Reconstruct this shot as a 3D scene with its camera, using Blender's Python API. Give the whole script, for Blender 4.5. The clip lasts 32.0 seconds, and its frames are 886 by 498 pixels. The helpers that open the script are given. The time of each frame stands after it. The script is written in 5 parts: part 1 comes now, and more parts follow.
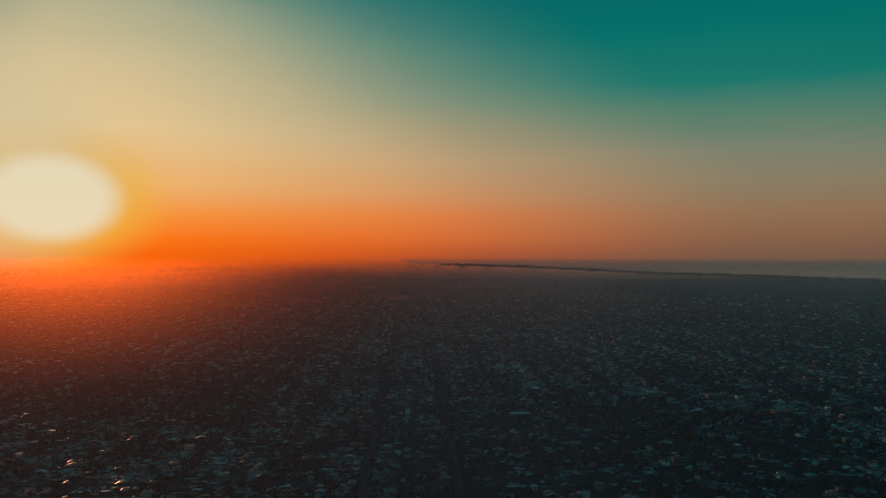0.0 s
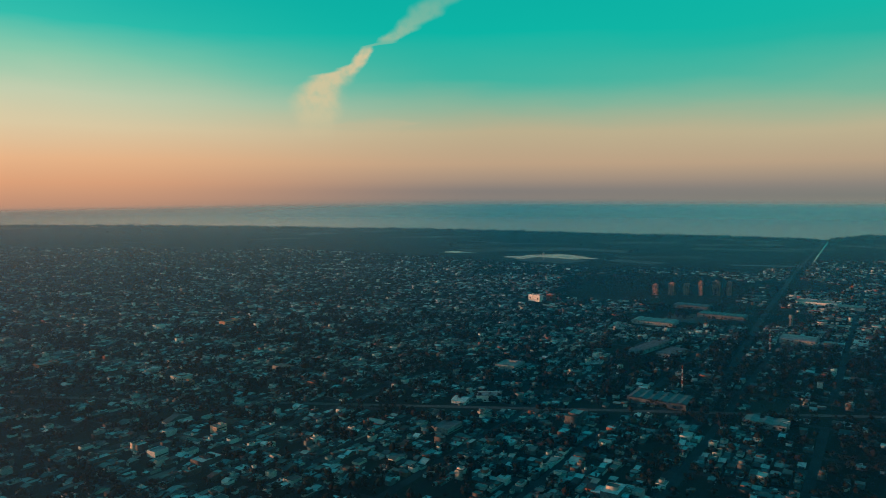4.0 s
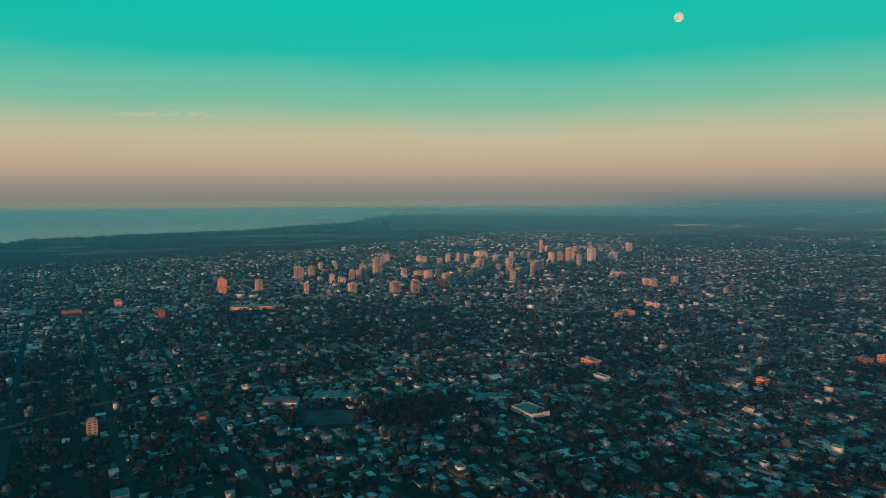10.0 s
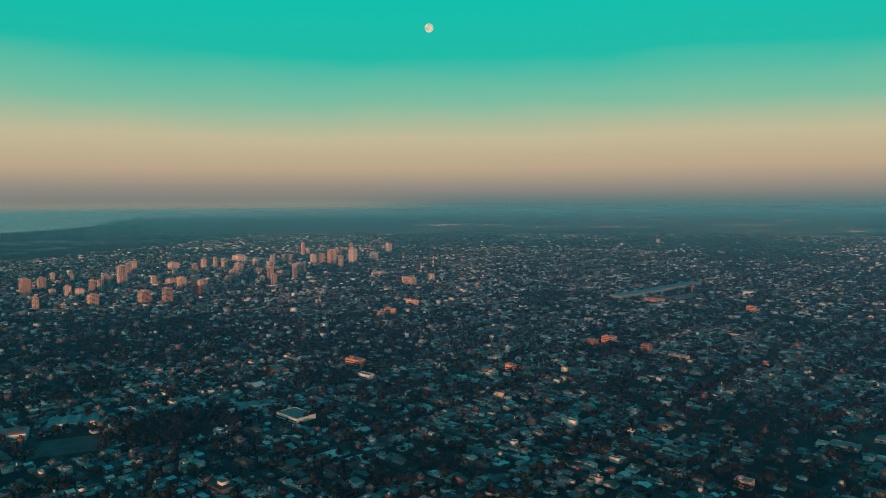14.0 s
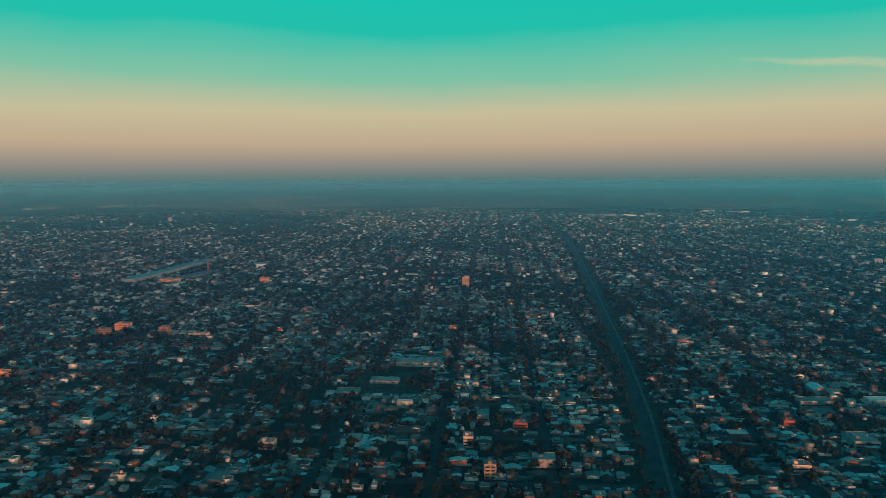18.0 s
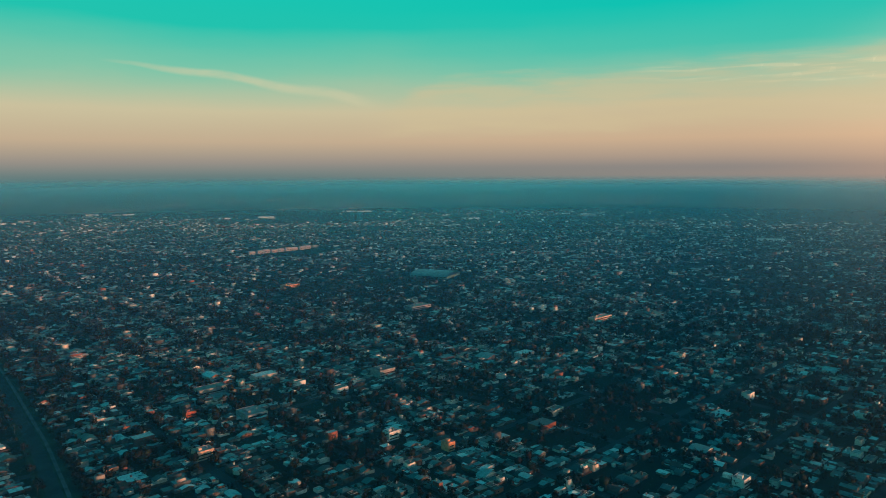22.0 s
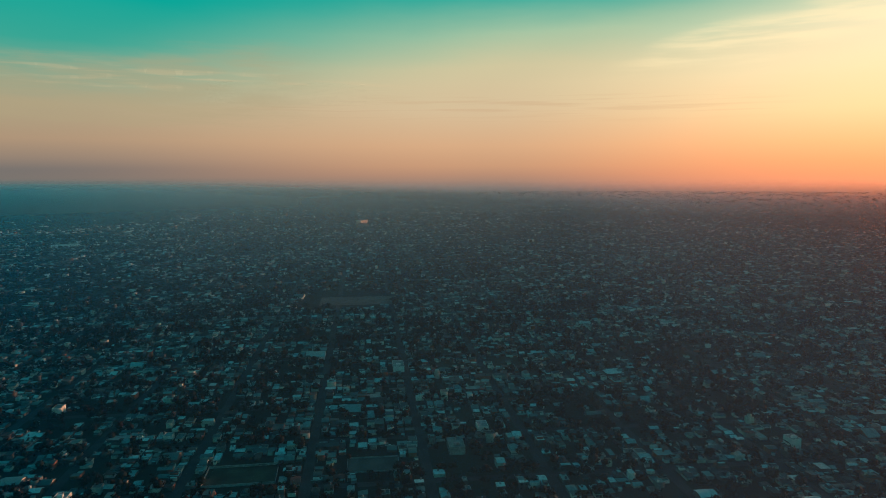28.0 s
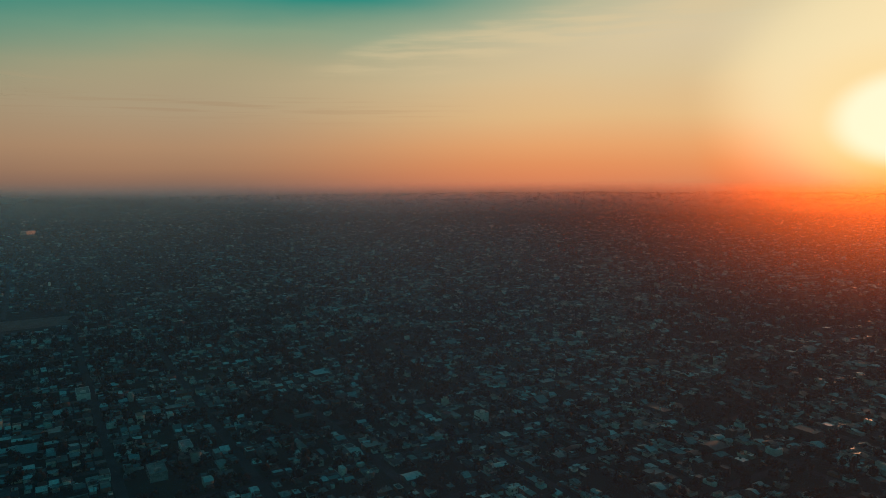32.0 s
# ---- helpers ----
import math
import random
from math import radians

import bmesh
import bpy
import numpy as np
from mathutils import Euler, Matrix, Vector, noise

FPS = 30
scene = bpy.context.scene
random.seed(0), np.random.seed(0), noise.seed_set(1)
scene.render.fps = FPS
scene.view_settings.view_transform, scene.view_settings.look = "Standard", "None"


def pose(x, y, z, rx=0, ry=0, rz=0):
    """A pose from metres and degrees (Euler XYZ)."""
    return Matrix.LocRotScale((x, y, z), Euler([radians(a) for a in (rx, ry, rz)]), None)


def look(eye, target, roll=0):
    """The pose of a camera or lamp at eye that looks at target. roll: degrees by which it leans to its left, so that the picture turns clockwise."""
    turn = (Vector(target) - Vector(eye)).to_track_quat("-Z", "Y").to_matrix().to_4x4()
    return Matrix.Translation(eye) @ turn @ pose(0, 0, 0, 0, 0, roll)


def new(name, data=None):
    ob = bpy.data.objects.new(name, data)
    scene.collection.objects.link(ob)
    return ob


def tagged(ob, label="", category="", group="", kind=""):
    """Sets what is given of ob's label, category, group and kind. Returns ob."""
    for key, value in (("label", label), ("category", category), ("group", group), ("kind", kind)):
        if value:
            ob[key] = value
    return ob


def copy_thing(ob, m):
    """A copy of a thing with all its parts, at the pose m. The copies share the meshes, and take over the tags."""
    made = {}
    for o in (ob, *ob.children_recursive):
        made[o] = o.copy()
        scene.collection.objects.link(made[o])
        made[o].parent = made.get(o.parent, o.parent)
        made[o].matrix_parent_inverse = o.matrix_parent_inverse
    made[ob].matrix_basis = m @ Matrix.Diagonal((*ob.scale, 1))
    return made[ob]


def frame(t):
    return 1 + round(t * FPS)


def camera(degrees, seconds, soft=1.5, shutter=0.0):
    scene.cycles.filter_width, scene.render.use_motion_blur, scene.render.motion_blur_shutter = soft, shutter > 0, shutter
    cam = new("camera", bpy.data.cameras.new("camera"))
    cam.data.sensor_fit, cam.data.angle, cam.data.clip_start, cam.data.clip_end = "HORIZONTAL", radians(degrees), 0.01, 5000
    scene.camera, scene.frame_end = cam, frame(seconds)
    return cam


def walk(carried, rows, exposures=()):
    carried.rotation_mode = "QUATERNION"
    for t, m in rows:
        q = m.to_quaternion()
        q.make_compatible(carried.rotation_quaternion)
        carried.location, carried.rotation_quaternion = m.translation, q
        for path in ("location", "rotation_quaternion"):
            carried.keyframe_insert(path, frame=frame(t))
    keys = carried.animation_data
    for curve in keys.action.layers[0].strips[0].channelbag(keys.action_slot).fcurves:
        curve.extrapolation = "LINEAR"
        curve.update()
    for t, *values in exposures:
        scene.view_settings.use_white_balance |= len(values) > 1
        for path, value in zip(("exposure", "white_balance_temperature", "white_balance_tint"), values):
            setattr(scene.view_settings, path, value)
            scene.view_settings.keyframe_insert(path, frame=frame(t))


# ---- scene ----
EYE = 250.0  # height of the hovering camera

cam = camera(64.15, 32.0, soft=0.6, shutter=0.12)
# seconds, yaw, pitch, roll: the camera hovers and turns on the spot
PATH = [
    (0.0, 0.01, -0.09, -0.12),
    (0.5, -4.53, -0.12, -0.03),
    (1.0, -9.41, -0.85, -0.13),
    (1.5, -16.02, -1.64, -0.11),
    (2.0, -23.06, -2.30, -0.07),
    (2.5, -30.44, -2.91, 0.00),
    (3.0, -38.46, -3.53, 0.06),
    (3.5, -47.01, -4.15, 0.09),
    (4.0, -55.31, -4.28, 0.13),
    (4.5, -61.16, -4.23, 0.17),
    (6.5, -84.20, -4.20, 0.29),
    (7.0, -90.97, -4.17, 0.33),
    (7.5, -97.45, -4.18, 0.26),
    (8.0, -102.51, -4.19, 0.23),
    (8.5, -107.74, -4.17, 0.26),
    (9.0, -112.72, -4.16, 0.26),
    (9.5, -114.85, -4.15, 0.25),
    (10.0, -116.59, -4.13, 0.20),
    (10.5, -118.96, -4.15, 0.21),
    (11.0, -121.01, -4.13, 0.24),
    (11.5, -123.06, -4.15, 0.25),
    (12.0, -125.07, -4.16, 0.24),
    (12.5, -127.34, -4.16, 0.24),
    (13.0, -129.87, -4.16, 0.29),
    (13.5, -132.72, -4.15, 0.33),
    (15.5, -147.37, -4.15, 0.22),
    (16.0, -152.49, -4.49, 0.27),
    (16.5, -157.59, -4.87, 0.32),
    (17.0, -162.15, -5.42, 0.28),
    (17.5, -167.63, -6.04, 0.32),
    (18.0, -173.84, -6.12, 0.33),
    (18.5, -180.55, -6.18, 0.30),
    (19.0, -187.14, -6.19, 0.37),
    (19.5, -193.73, -6.19, 0.32),
    (20.0, -199.73, -6.19, 0.30),
    (20.5, -204.72, -6.16, 0.27),
    (21.0, -209.84, -6.15, 0.28),
    (21.5, -215.30, -6.13, 0.26),
    (22.0, -220.87, -6.14, 0.25),
    (22.5, -226.11, -6.12, 0.33),
    (23.0, -231.05, -6.11, 0.32),
    (23.5, -235.56, -6.10, 0.24),
    (24.0, -240.26, -6.08, 0.30),
    (24.5, -244.79, -6.07, 0.37),
    (25.0, -249.26, -6.08, 0.37),
    (25.5, -253.75, -6.07, 0.40),
    (26.0, -258.28, -6.08, 0.44),
    (26.5, -262.56, -6.10, 0.46),
    (28.5, -277.40, -6.10, 0.35),
    (29.0, -280.48, -6.07, 0.37),
    (29.5, -283.53, -6.08, 0.34),
    (30.0, -286.69, -6.08, 0.36),
    (30.5, -289.57, -6.05, 0.46),
    (31.0, -292.60, -6.05, 0.45),
    (31.5, -295.42, -6.04, 0.51),
    (32.0, -298.03, -6.06, 0.51),
]
walk(cam, [(t, pose(0, 0, EYE, 90 + p, r, y)) for t, y, p, r in PATH],
     exposures=[(0.0, -1.6), (0.5, -1.46), (1.0, -1.24), (1.5, -0.92), (2.0, -0.75), (3.0, -0.45), (4.0, -0.12), (7.0, -0.05), (9.0, -0.02), (13.0, 0.0), (16.0, -0.1), (17.5, 0.0),
                (19.0, 0.12), (23.0, 0.12), (26.0, -0.08), (28.5, -0.46), (30.0, -0.7), (31.0, -0.9), (32.0, -1.1)])

# ---- light: the evening sky and the low sun ----
SUN_AZ, SUN_EL = 29.0, 3.5  # degrees left of +y, and above the level
SUN_DIR = Vector((-math.sin(radians(SUN_AZ)) * math.cos(radians(SUN_EL)),
                  math.cos(radians(SUN_AZ)) * math.cos(radians(SUN_EL)), math.sin(radians(SUN_EL))))


def lin(r, g, b, k=1.0):
    """Display values 0..255 to linear light, times k."""
    f = lambda c: c / 255 / 12.92 if c <= 10 else ((c / 255 + 0.055) / 1.055) ** 2.4
    return (f(r) * k, f(g) * k, f(b) * k, 1.0)


class Nodes:
    """A short hand for node trees."""

    def __init__(self, tree):
        self.tree = tree
        self.tree.nodes.clear()

    def add(self, kind, out=0, inputs=(), operation="", data_type="", blend_type="", interpolation_type=""):
        n = self.tree.nodes.new(kind)
        if operation:
            n.operation = operation
        if data_type:
            n.data_type = data_type
        if blend_type:
            n.blend_type = blend_type
        if interpolation_type:
            n.interpolation_type = interpolation_type
        for key, v in dict(inputs).items():
            if isinstance(v, bpy.types.NodeSocket):
                self.tree.links.new(v, n.inputs[key])
            else:
                n.inputs[key].default_value = v
        return n.outputs[out] if len(n.outputs) else n

    def math(self, op, a, b=0.0, c=0.0):
        return self.add("ShaderNodeMath", 0, {0: a, 1: b, 2: c}, operation=op)

    def ramp(self, fac, stops, interpolation="LINEAR"):
        out = self.add("ShaderNodeValToRGB", 0, {0: fac})
        cr = out.node.color_ramp
        cr.interpolation = interpolation
        while len(cr.elements) < len(stops):
            cr.elements.new(1.0)
        for e, (p, c) in zip(cr.elements, stops):
            e.position, e.color = p, c
        return out

    def mix(self, fac, a, b, blend="MIX"):
        n = self.add("ShaderNodeMix", 2, {0: fac, 6: a, 7: b}, data_type="RGBA", blend_type=blend)
        return n

    def smooth(self, v, a, b, to0=0.0, to1=1.0):
        return self.add("ShaderNodeMapRange", 0, {0: v, 1: a, 2: b, 3: to0, 4: to1}, interpolation_type="SMOOTHSTEP")


def build_world():
    world = bpy.data.worlds.new("evening_sky")
    scene.world = world
    world.use_nodes = True
    N = Nodes(world.node_tree)
    way = N.add("ShaderNodeTexCoord", 0)
    xyz = N.add("ShaderNodeSeparateXYZ", 0, {0: way}).node
    x, y, z = xyz.outputs
    elev = N.math("MULTIPLY", N.math("ARCSINE", z), 57.2958)
    flat = N.math("SQRT", N.math("ADD", N.math("MULTIPLY", x, x), N.math("MULTIPLY", y, y)))
    sx, sy = -math.sin(radians(SUN_AZ)), math.cos(radians(SUN_AZ))
    toward = N.math("DIVIDE", N.math("ADD", N.math("MULTIPLY", x, sx), N.math("MULTIPLY", y, sy)), N.math("ADD", flat, 1e-4))
    turn = N.math("MULTIPLY", N.math("ARCCOSINE", toward), 57.2958)  # degrees away from the sun along the horizon
    # which side of the sun: below 0 to its right, above 0 to its left
    hand = N.math("DIVIDE", N.math("SUBTRACT", N.math("MULTIPLY", y, sx), N.math("MULTIPLY", x, sy)), N.math("ADD", flat, 1e-4))
    left = N.smooth(hand, -0.12, 0.25)
    # thin uneven veils, drawn out along the horizon
    veil = N.add("ShaderNodeTexNoise", 0, {0: N.add("ShaderNodeMapping", 0, {0: way, 3: (2.0, 2.0, 9.0)}), 2: 1.6, 3: 4.0, 4: 0.5})
    lift = N.math("MULTIPLY", N.math("SUBTRACT", veil, 0.5), N.smooth(elev, 1.0, 9.0, 0.0, 2.4))
    h = N.math("DIVIDE", N.math("ADD", N.math("ADD", elev, 4.45), lift), 44.0)

    def column(rows, k):
        return N.ramp(h, [((e + 4.0) / 44.0, lin(r, g, b, k)) for e, r, g, b in rows])

    # stops below the skyline are painted as haze and as the river's reflected sky
    away = column([(-2, 112, 134, 124), (-1.2, 120, 132, 122), (-0.6, 138, 137, 125), (-0.1, 146, 140, 127), (0.4, 128, 133, 127), (1.3, 148, 142, 134), (2.9, 192, 170, 143), (5.2, 200, 190, 156),
                   (7.9, 128, 194, 166), (11.6, 24, 192, 172), (16, 0, 196, 178), (26, 0, 154, 158), (40, 0, 120, 148)], 0.93)
    away_l = column([(-2, 60, 96, 106), (-1.2, 60, 104, 110), (-0.2, 82, 118, 120), (0.4, 108, 127, 126), (1.3, 148, 142, 134), (2.9, 192, 170, 143), (5.2, 200, 190, 156),
                     (7.9, 128, 194, 166), (11.6, 24, 192, 172), (16, 0, 196, 178), (26, 0, 154, 158), (40, 0, 120, 148)], 0.93)
    side = column([(-2.6, 118, 134, 122), (-1.7, 110, 128, 120), (-1.1, 88, 118, 116), (-0.2, 112, 128, 126), (0.25, 142, 134, 128), (0.9, 138, 132, 128), (1.7, 170, 150, 134), (3, 200, 170, 140), (5.5, 198, 184, 150),
                   (7.5, 138, 190, 164), (9.5, 64, 190, 170), (13, 0, 190, 174), (18, 0, 180, 170), (26, 0, 150, 158), (40, 0, 120, 148)], 0.95)
    near = column([(-2.2, 210, 172, 134), (-1.4, 190, 154, 124), (-1, 150, 124, 110), (0.0, 176, 132, 108), (1.5, 200, 147, 112), (3.2, 210, 164, 125), (5.5, 200, 184, 150), (8.0, 178, 188, 160),
                   (10.5, 124, 184, 158), (13, 44, 174, 158), (17, 0, 162, 154), (26, 0, 130, 144), (40, 0, 108, 140)], 1.3)
    close = column([(-2, 90, 52, 40), (-1, 150, 72, 42), (0.0, 196, 90, 44), (1.2, 228, 114, 54), (3, 236, 132, 72), (4.5, 222, 152, 100), (7.5, 202, 166, 124),
                    (12, 162, 164, 134), (16, 128, 156, 134), (20, 60, 132, 124), (28, 0, 72, 90), (40, 0, 62, 100)], 2.65)
    near_l = column([(-2, 60, 84, 90), (-1.4, 92, 100, 102), (-0.7, 140, 122, 114), (0.3, 180, 138, 114), (1.0, 198, 151, 118), (2.6, 212, 168, 130), (5.4, 210, 186, 150), (8.6, 204, 194, 155), (11.3, 165, 193, 160),
                     (14, 44, 168, 152), (19, 0, 146, 144), (28, 0, 108, 126), (40, 0, 96, 132)], 1.36)
    close_l = column([(-2, 112, 84, 80), (-1.4, 178, 112, 94), (-0.7, 224, 134, 98), (0.3, 238, 146, 98), (1.2, 242, 156, 102), (2.6, 246, 174, 116), (4.9, 242, 198, 142), (8, 233, 208, 162), (11, 230, 212, 174),
                      (15, 222, 210, 172), (22, 150, 180, 155), (30, 40, 120, 120), (40, 0, 70, 96)], 1.8)
    core = column([(-2, 240, 84, 6), (0.0, 252, 98, 6), (1.2, 255, 116, 20), (3, 253, 148, 62), (5, 244, 182, 112), (9.5, 234, 205, 152),
                   (14, 222, 200, 154), (18, 200, 190, 152), (24, 110, 140, 130), (40, 6, 62, 84)], 2.75)
    # the glow narrows as it rises
    rise = N.math("MULTIPLY", N.add("ShaderNodeMapRange", 0, {0: elev, 1: 7.0, 2: 20.0, 3: 0.0, 4: 13.0}), N.math("ADD", 1.35, N.math("MULTIPLY", left, 0.75)))
    lean = N.math("ADD", turn, rise)
    half = N.math("ADD", turn, N.math("MULTIPLY", rise, 0.6))
    c = N.mix(N.smooth(N.math("MULTIPLY", half, N.math("ADD", 1.0, N.math("MULTIPLY", left, 1.5))), 3, 36), core, N.mix(left, close, close_l))
    c = N.mix(N.smooth(lean, 22, 55), c, N.mix(left, near, near_l))
    c = N.mix(N.smooth(lean, 54, 90), c, side)
    c = N.mix(N.smooth(turn, 84, 130), c, N.mix(N.smooth(hand, -0.45, -0.2), away, away_l))
    # the sun itself, drowned in its own glare, wider than high
    gamma = N.math("SQRT", N.math("ADD", N.math("POWER", turn, 2.0), N.math("POWER", N.math("MULTIPLY", N.math("SUBTRACT", elev, SUN_EL), 1.45), 2.0)))
    c = N.mix(N.smooth(gamma, 9.0, 4.0, 0.0, 0.8), c, lin(255, 196, 70, 2.3))
    # sunlit veils above the sun and to its left
    aside = N.add("ShaderNodeVectorMath", 1, {0: way, 1: (-math.sin(radians(33)) * math.cos(radians(6.5)), math.cos(radians(33)) * math.cos(radians(6.5)), math.sin(radians(6.5)))}, operation="DOT_PRODUCT")
    c = N.mix(N.smooth(N.math("MULTIPLY", N.math("ARCCOSINE", aside), 57.2958), 10.5, 3.0, 0.0, 0.75), c, lin(233, 216, 172, 2.3))
    c = N.mix(N.smooth(gamma, 5.5, 3.1), c, lin(233, 220, 188, 2.75))
    sky = N.add("ShaderNodeTexSky", 0)
    sky.node.sky_type, sky.node.sun_disc = "NISHITA", False
    sky.node.sun_elevation, sky.node.sun_rotation = radians(SUN_EL), radians(-SUN_AZ)
    c = N.mix(1.0, c, N.add("ShaderNodeVectorMath", 0, {0: sky, 3: 0.004}, operation="SCALE"), "ADD")
    back = N.add("ShaderNodeBackground", 0, {0: c, 1: 1.0})
    N.add("ShaderNodeOutputWorld", 0, {0: back})


build_world()
sun = new("sun", bpy.data.lights.new("sun", "SUN"))
sun.data.energy, sun.data.angle, sun.data.color = 6.8, radians(0.6), (1.0, 0.40, 0.20)
sun.matrix_world = look((0, 0, 600), Vector((0, 0, 600)) - SUN_DIR)


# ---- materials ----
def material(name):
    m = bpy.data.materials.new(name)
    m.use_nodes = True
    N = Nodes(m.node_tree)
    return m, N


def finish(m, N, color, rough=0.8, metal=0.0, bump=None, strength=0.3, distance=0.2, sheen=0.25):
    ins = {"Base Color": color, "Roughness": rough, "Metallic": metal, "Specular IOR Level": sheen}
    if bump is not None:
        ins["Normal"] = N.add("ShaderNodeBump", 0, {0: strength, 1: distance, "Height": bump})
    b = N.add("ShaderNodeBsdfPrincipled", 0, ins)
    N.add("ShaderNodeOutputMaterial", 0, {0: b})
    return m


def grain(N, scale, detail=4.0):
    place = N.add("ShaderNodeNewGeometry", 0)
    return N.add("ShaderNodeTexNoise", 0, {0: place, 2: scale, 3: detail})


def palette(name, colours, islands, rough=(0.5, 0.9), metal=0.0, stain=0.35, sheen=0.2):
    """A surface whose colour is picked piece by piece out of a row of real paints, with stains over it."""
    m, N = material(name)
    if islands:
        pick = N.add("ShaderNodeNewGeometry", "Random Per Island")
    else:
        pick = N.add("ShaderNodeObjectInfo", "Random")
    n = len(colours)
    base = N.ramp(pick, [(i / n, (*c, 1.0)) for i, c in enumerate(colours)], "CONSTANT")
    big, fine = grain(N, 0.35), grain(N, 2.4, 6.0)
    dirt = N.smooth(big, 0.35, 0.75, 1.0, 1.0 - stain)
    fleck = N.smooth(fine, 0.3, 0.7, 0.85, 1.1)
    base = N.add("ShaderNodeVectorMath", 0, {0: base, 3: N.math("MULTIPLY", dirt, fleck)}, operation="SCALE")
    r = N.smooth(N.math("FRACT", N.math("MULTIPLY", pick, 7.31)), 0.0, 1.0, *rough)
    return finish(m, N, base, r, metal, fine, 0.25, 0.1, sheen)


WALLS = [(0.17, 0.19, 0.19), (0.07, 0.08, 0.085), (0.72, 0.70, 0.66), (0.27, 0.10, 0.065), (0.09, 0.10, 0.105), (0.08, 0.075, 0.07), (0.60, 0.54, 0.47),
         (0.10, 0.09, 0.085), (0.08, 0.065, 0.06), (0.09, 0.10, 0.105), (0.42, 0.40, 0.37), (0.07, 0.07, 0.07)]
ROOFS = [(0.066, 0.138, 0.131), (0.032, 0.052, 0.052), (0.125, 0.255, 0.24), (0.04, 0.055, 0.055), (0.19, 0.38, 0.355), (0.05, 0.095, 0.092), (0.13, 0.055, 0.045),
         (0.072, 0.152, 0.142), (0.045, 0.072, 0.072), (0.15, 0.28, 0.265), (0.44, 0.66, 0.62), (0.29, 0.50, 0.47)]
LEAVES = [(0.014, 0.024, 0.018), (0.017, 0.027, 0.020), (0.012, 0.019, 0.015), (0.015, 0.022, 0.018), (0.018, 0.028, 0.019), (0.017, 0.020, 0.017), (0.021, 0.021, 0.017), (0.027, 0.022, 0.018)]
M_WALL = palette("painted_walls_far", WALLS, True)
M_ROOF = palette("roof_sheets_far", ROOFS, True, (0.44, 0.9), sheen=0.3)
M_LEAF = palette("foliage_far", LEAVES, True, (0.7, 0.95), sheen=0.03)
M_WALL1 = palette("painted_wall", WALLS, False)
M_ROOF1 = palette("roof_sheet", ROOFS, False, (0.44, 0.9), sheen=0.3)
M_LEAF1 = palette("foliage", LEAVES, False, (0.7, 0.95), sheen=0.03)
M_TOWER = palette("tower_render", [(0.43, 0.33, 0.27), (0.53, 0.44, 0.37), (0.40, 0.23, 0.16), (0.46, 0.34, 0.26), (0.40, 0.33, 0.28), (0.34, 0.24, 0.19)], False)


def plain(name, colour, rough=0.8, metal=0.0, scale=0.5, amount=0.3, sheen=0.2):
    m, N = material(name)
    big, fine = grain(N, scale), grain(N, scale * 9, 5.0)
    k = N.math("MULTIPLY", N.smooth(big, 0.3, 0.7, 1.0 - amount, 1.0 + amount), N.smooth(fine, 0.3, 0.7, 0.85, 1.15))
    c = N.add("ShaderNodeVectorMath", 0, {0: colour, 3: k}, operation="SCALE")
    return finish(m, N, c, rough, metal, fine, 0.2, 0.1, sheen)


M_ASPHALT = plain("asphalt", (0.036, 0.037, 0.038), 0.85, 0.0, 0.08)
M_DUST = plain("worn_carriageway", (0.036, 0.036, 0.036), 0.9, 0.0, 0.05)
M_PALE = plain("pale_concrete_paving", (0.09, 0.09, 0.088), 0.9, 0.0, 0.1)
M_BARK = plain("bark", (0.05, 0.035, 0.025), 0.95, 0.0, 2.0)
M_GLASS = plain("dark_window_glass", (0.02, 0.025, 0.03), 0.12, 0.0, 0.2, 0.1, 0.5)
M_CONCRETE = plain("bare_concrete", (0.24, 0.24, 0.235), 0.9, 0.0, 0.3)
M_WHITE = plain("white_paint", (0.60, 0.60, 0.58), 0.7, 0.0, 0.2, 0.12)
M_RED = plain("red_brick_paint", (0.28, 0.075, 0.045), 0.8, 0.0, 0.3)
M_BROWN = plain("brown_brick", (0.26, 0.13, 0.09), 0.85, 0.0, 0.3)
# salmon and orange paint also hold the low sun's colour on some walls
M_SALMON = plain("salmon_render_sun_tint", (0.62, 0.40, 0.30), 0.8, 0.0, 0.3)
M_ORANGE = plain("orange_render_sun_tint", (0.60, 0.26, 0.14), 0.8, 0.0, 0.3)
M_TIN = plain("grey_blue_tin", (0.13, 0.165, 0.175), 0.45, 0.1, 0.15)
M_TIN_PALE = plain("pale_green_tin", (0.10, 0.235, 0.225), 0.5, 0.1, 0.15)
M_TIN_GREEN = plain("green_tin", (0.075, 0.15, 0.145), 0.5, 0.1, 0.15)
M_TIN_DARK = plain("dark_tin", (0.09, 0.10, 0.11), 0.55, 0.1, 0.15)
M_STEEL = plain("galvanised_steel", (0.25, 0.25, 0.25), 0.5, 0.6, 1.0)
M_RAIL = plain("rail_ballast", (0.10, 0.09, 0.08), 0.95, 0.0, 0.3)
M_GRASS = plain("worn_grass", (0.034, 0.042, 0.028), 0.95, 0.0, 0.05, 0.4)
M_SAND = plain("bare_earth", (0.075, 0.072, 0.064), 0.95, 0.0, 0.06, 0.3)
M_FALLOW = plain("fallow_field", (0.055, 0.060, 0.045), 0.95, 0.0, 0.01, 0.4)
M_BLACK = plain("black_rubber", (0.02, 0.02, 0.02), 0.8)


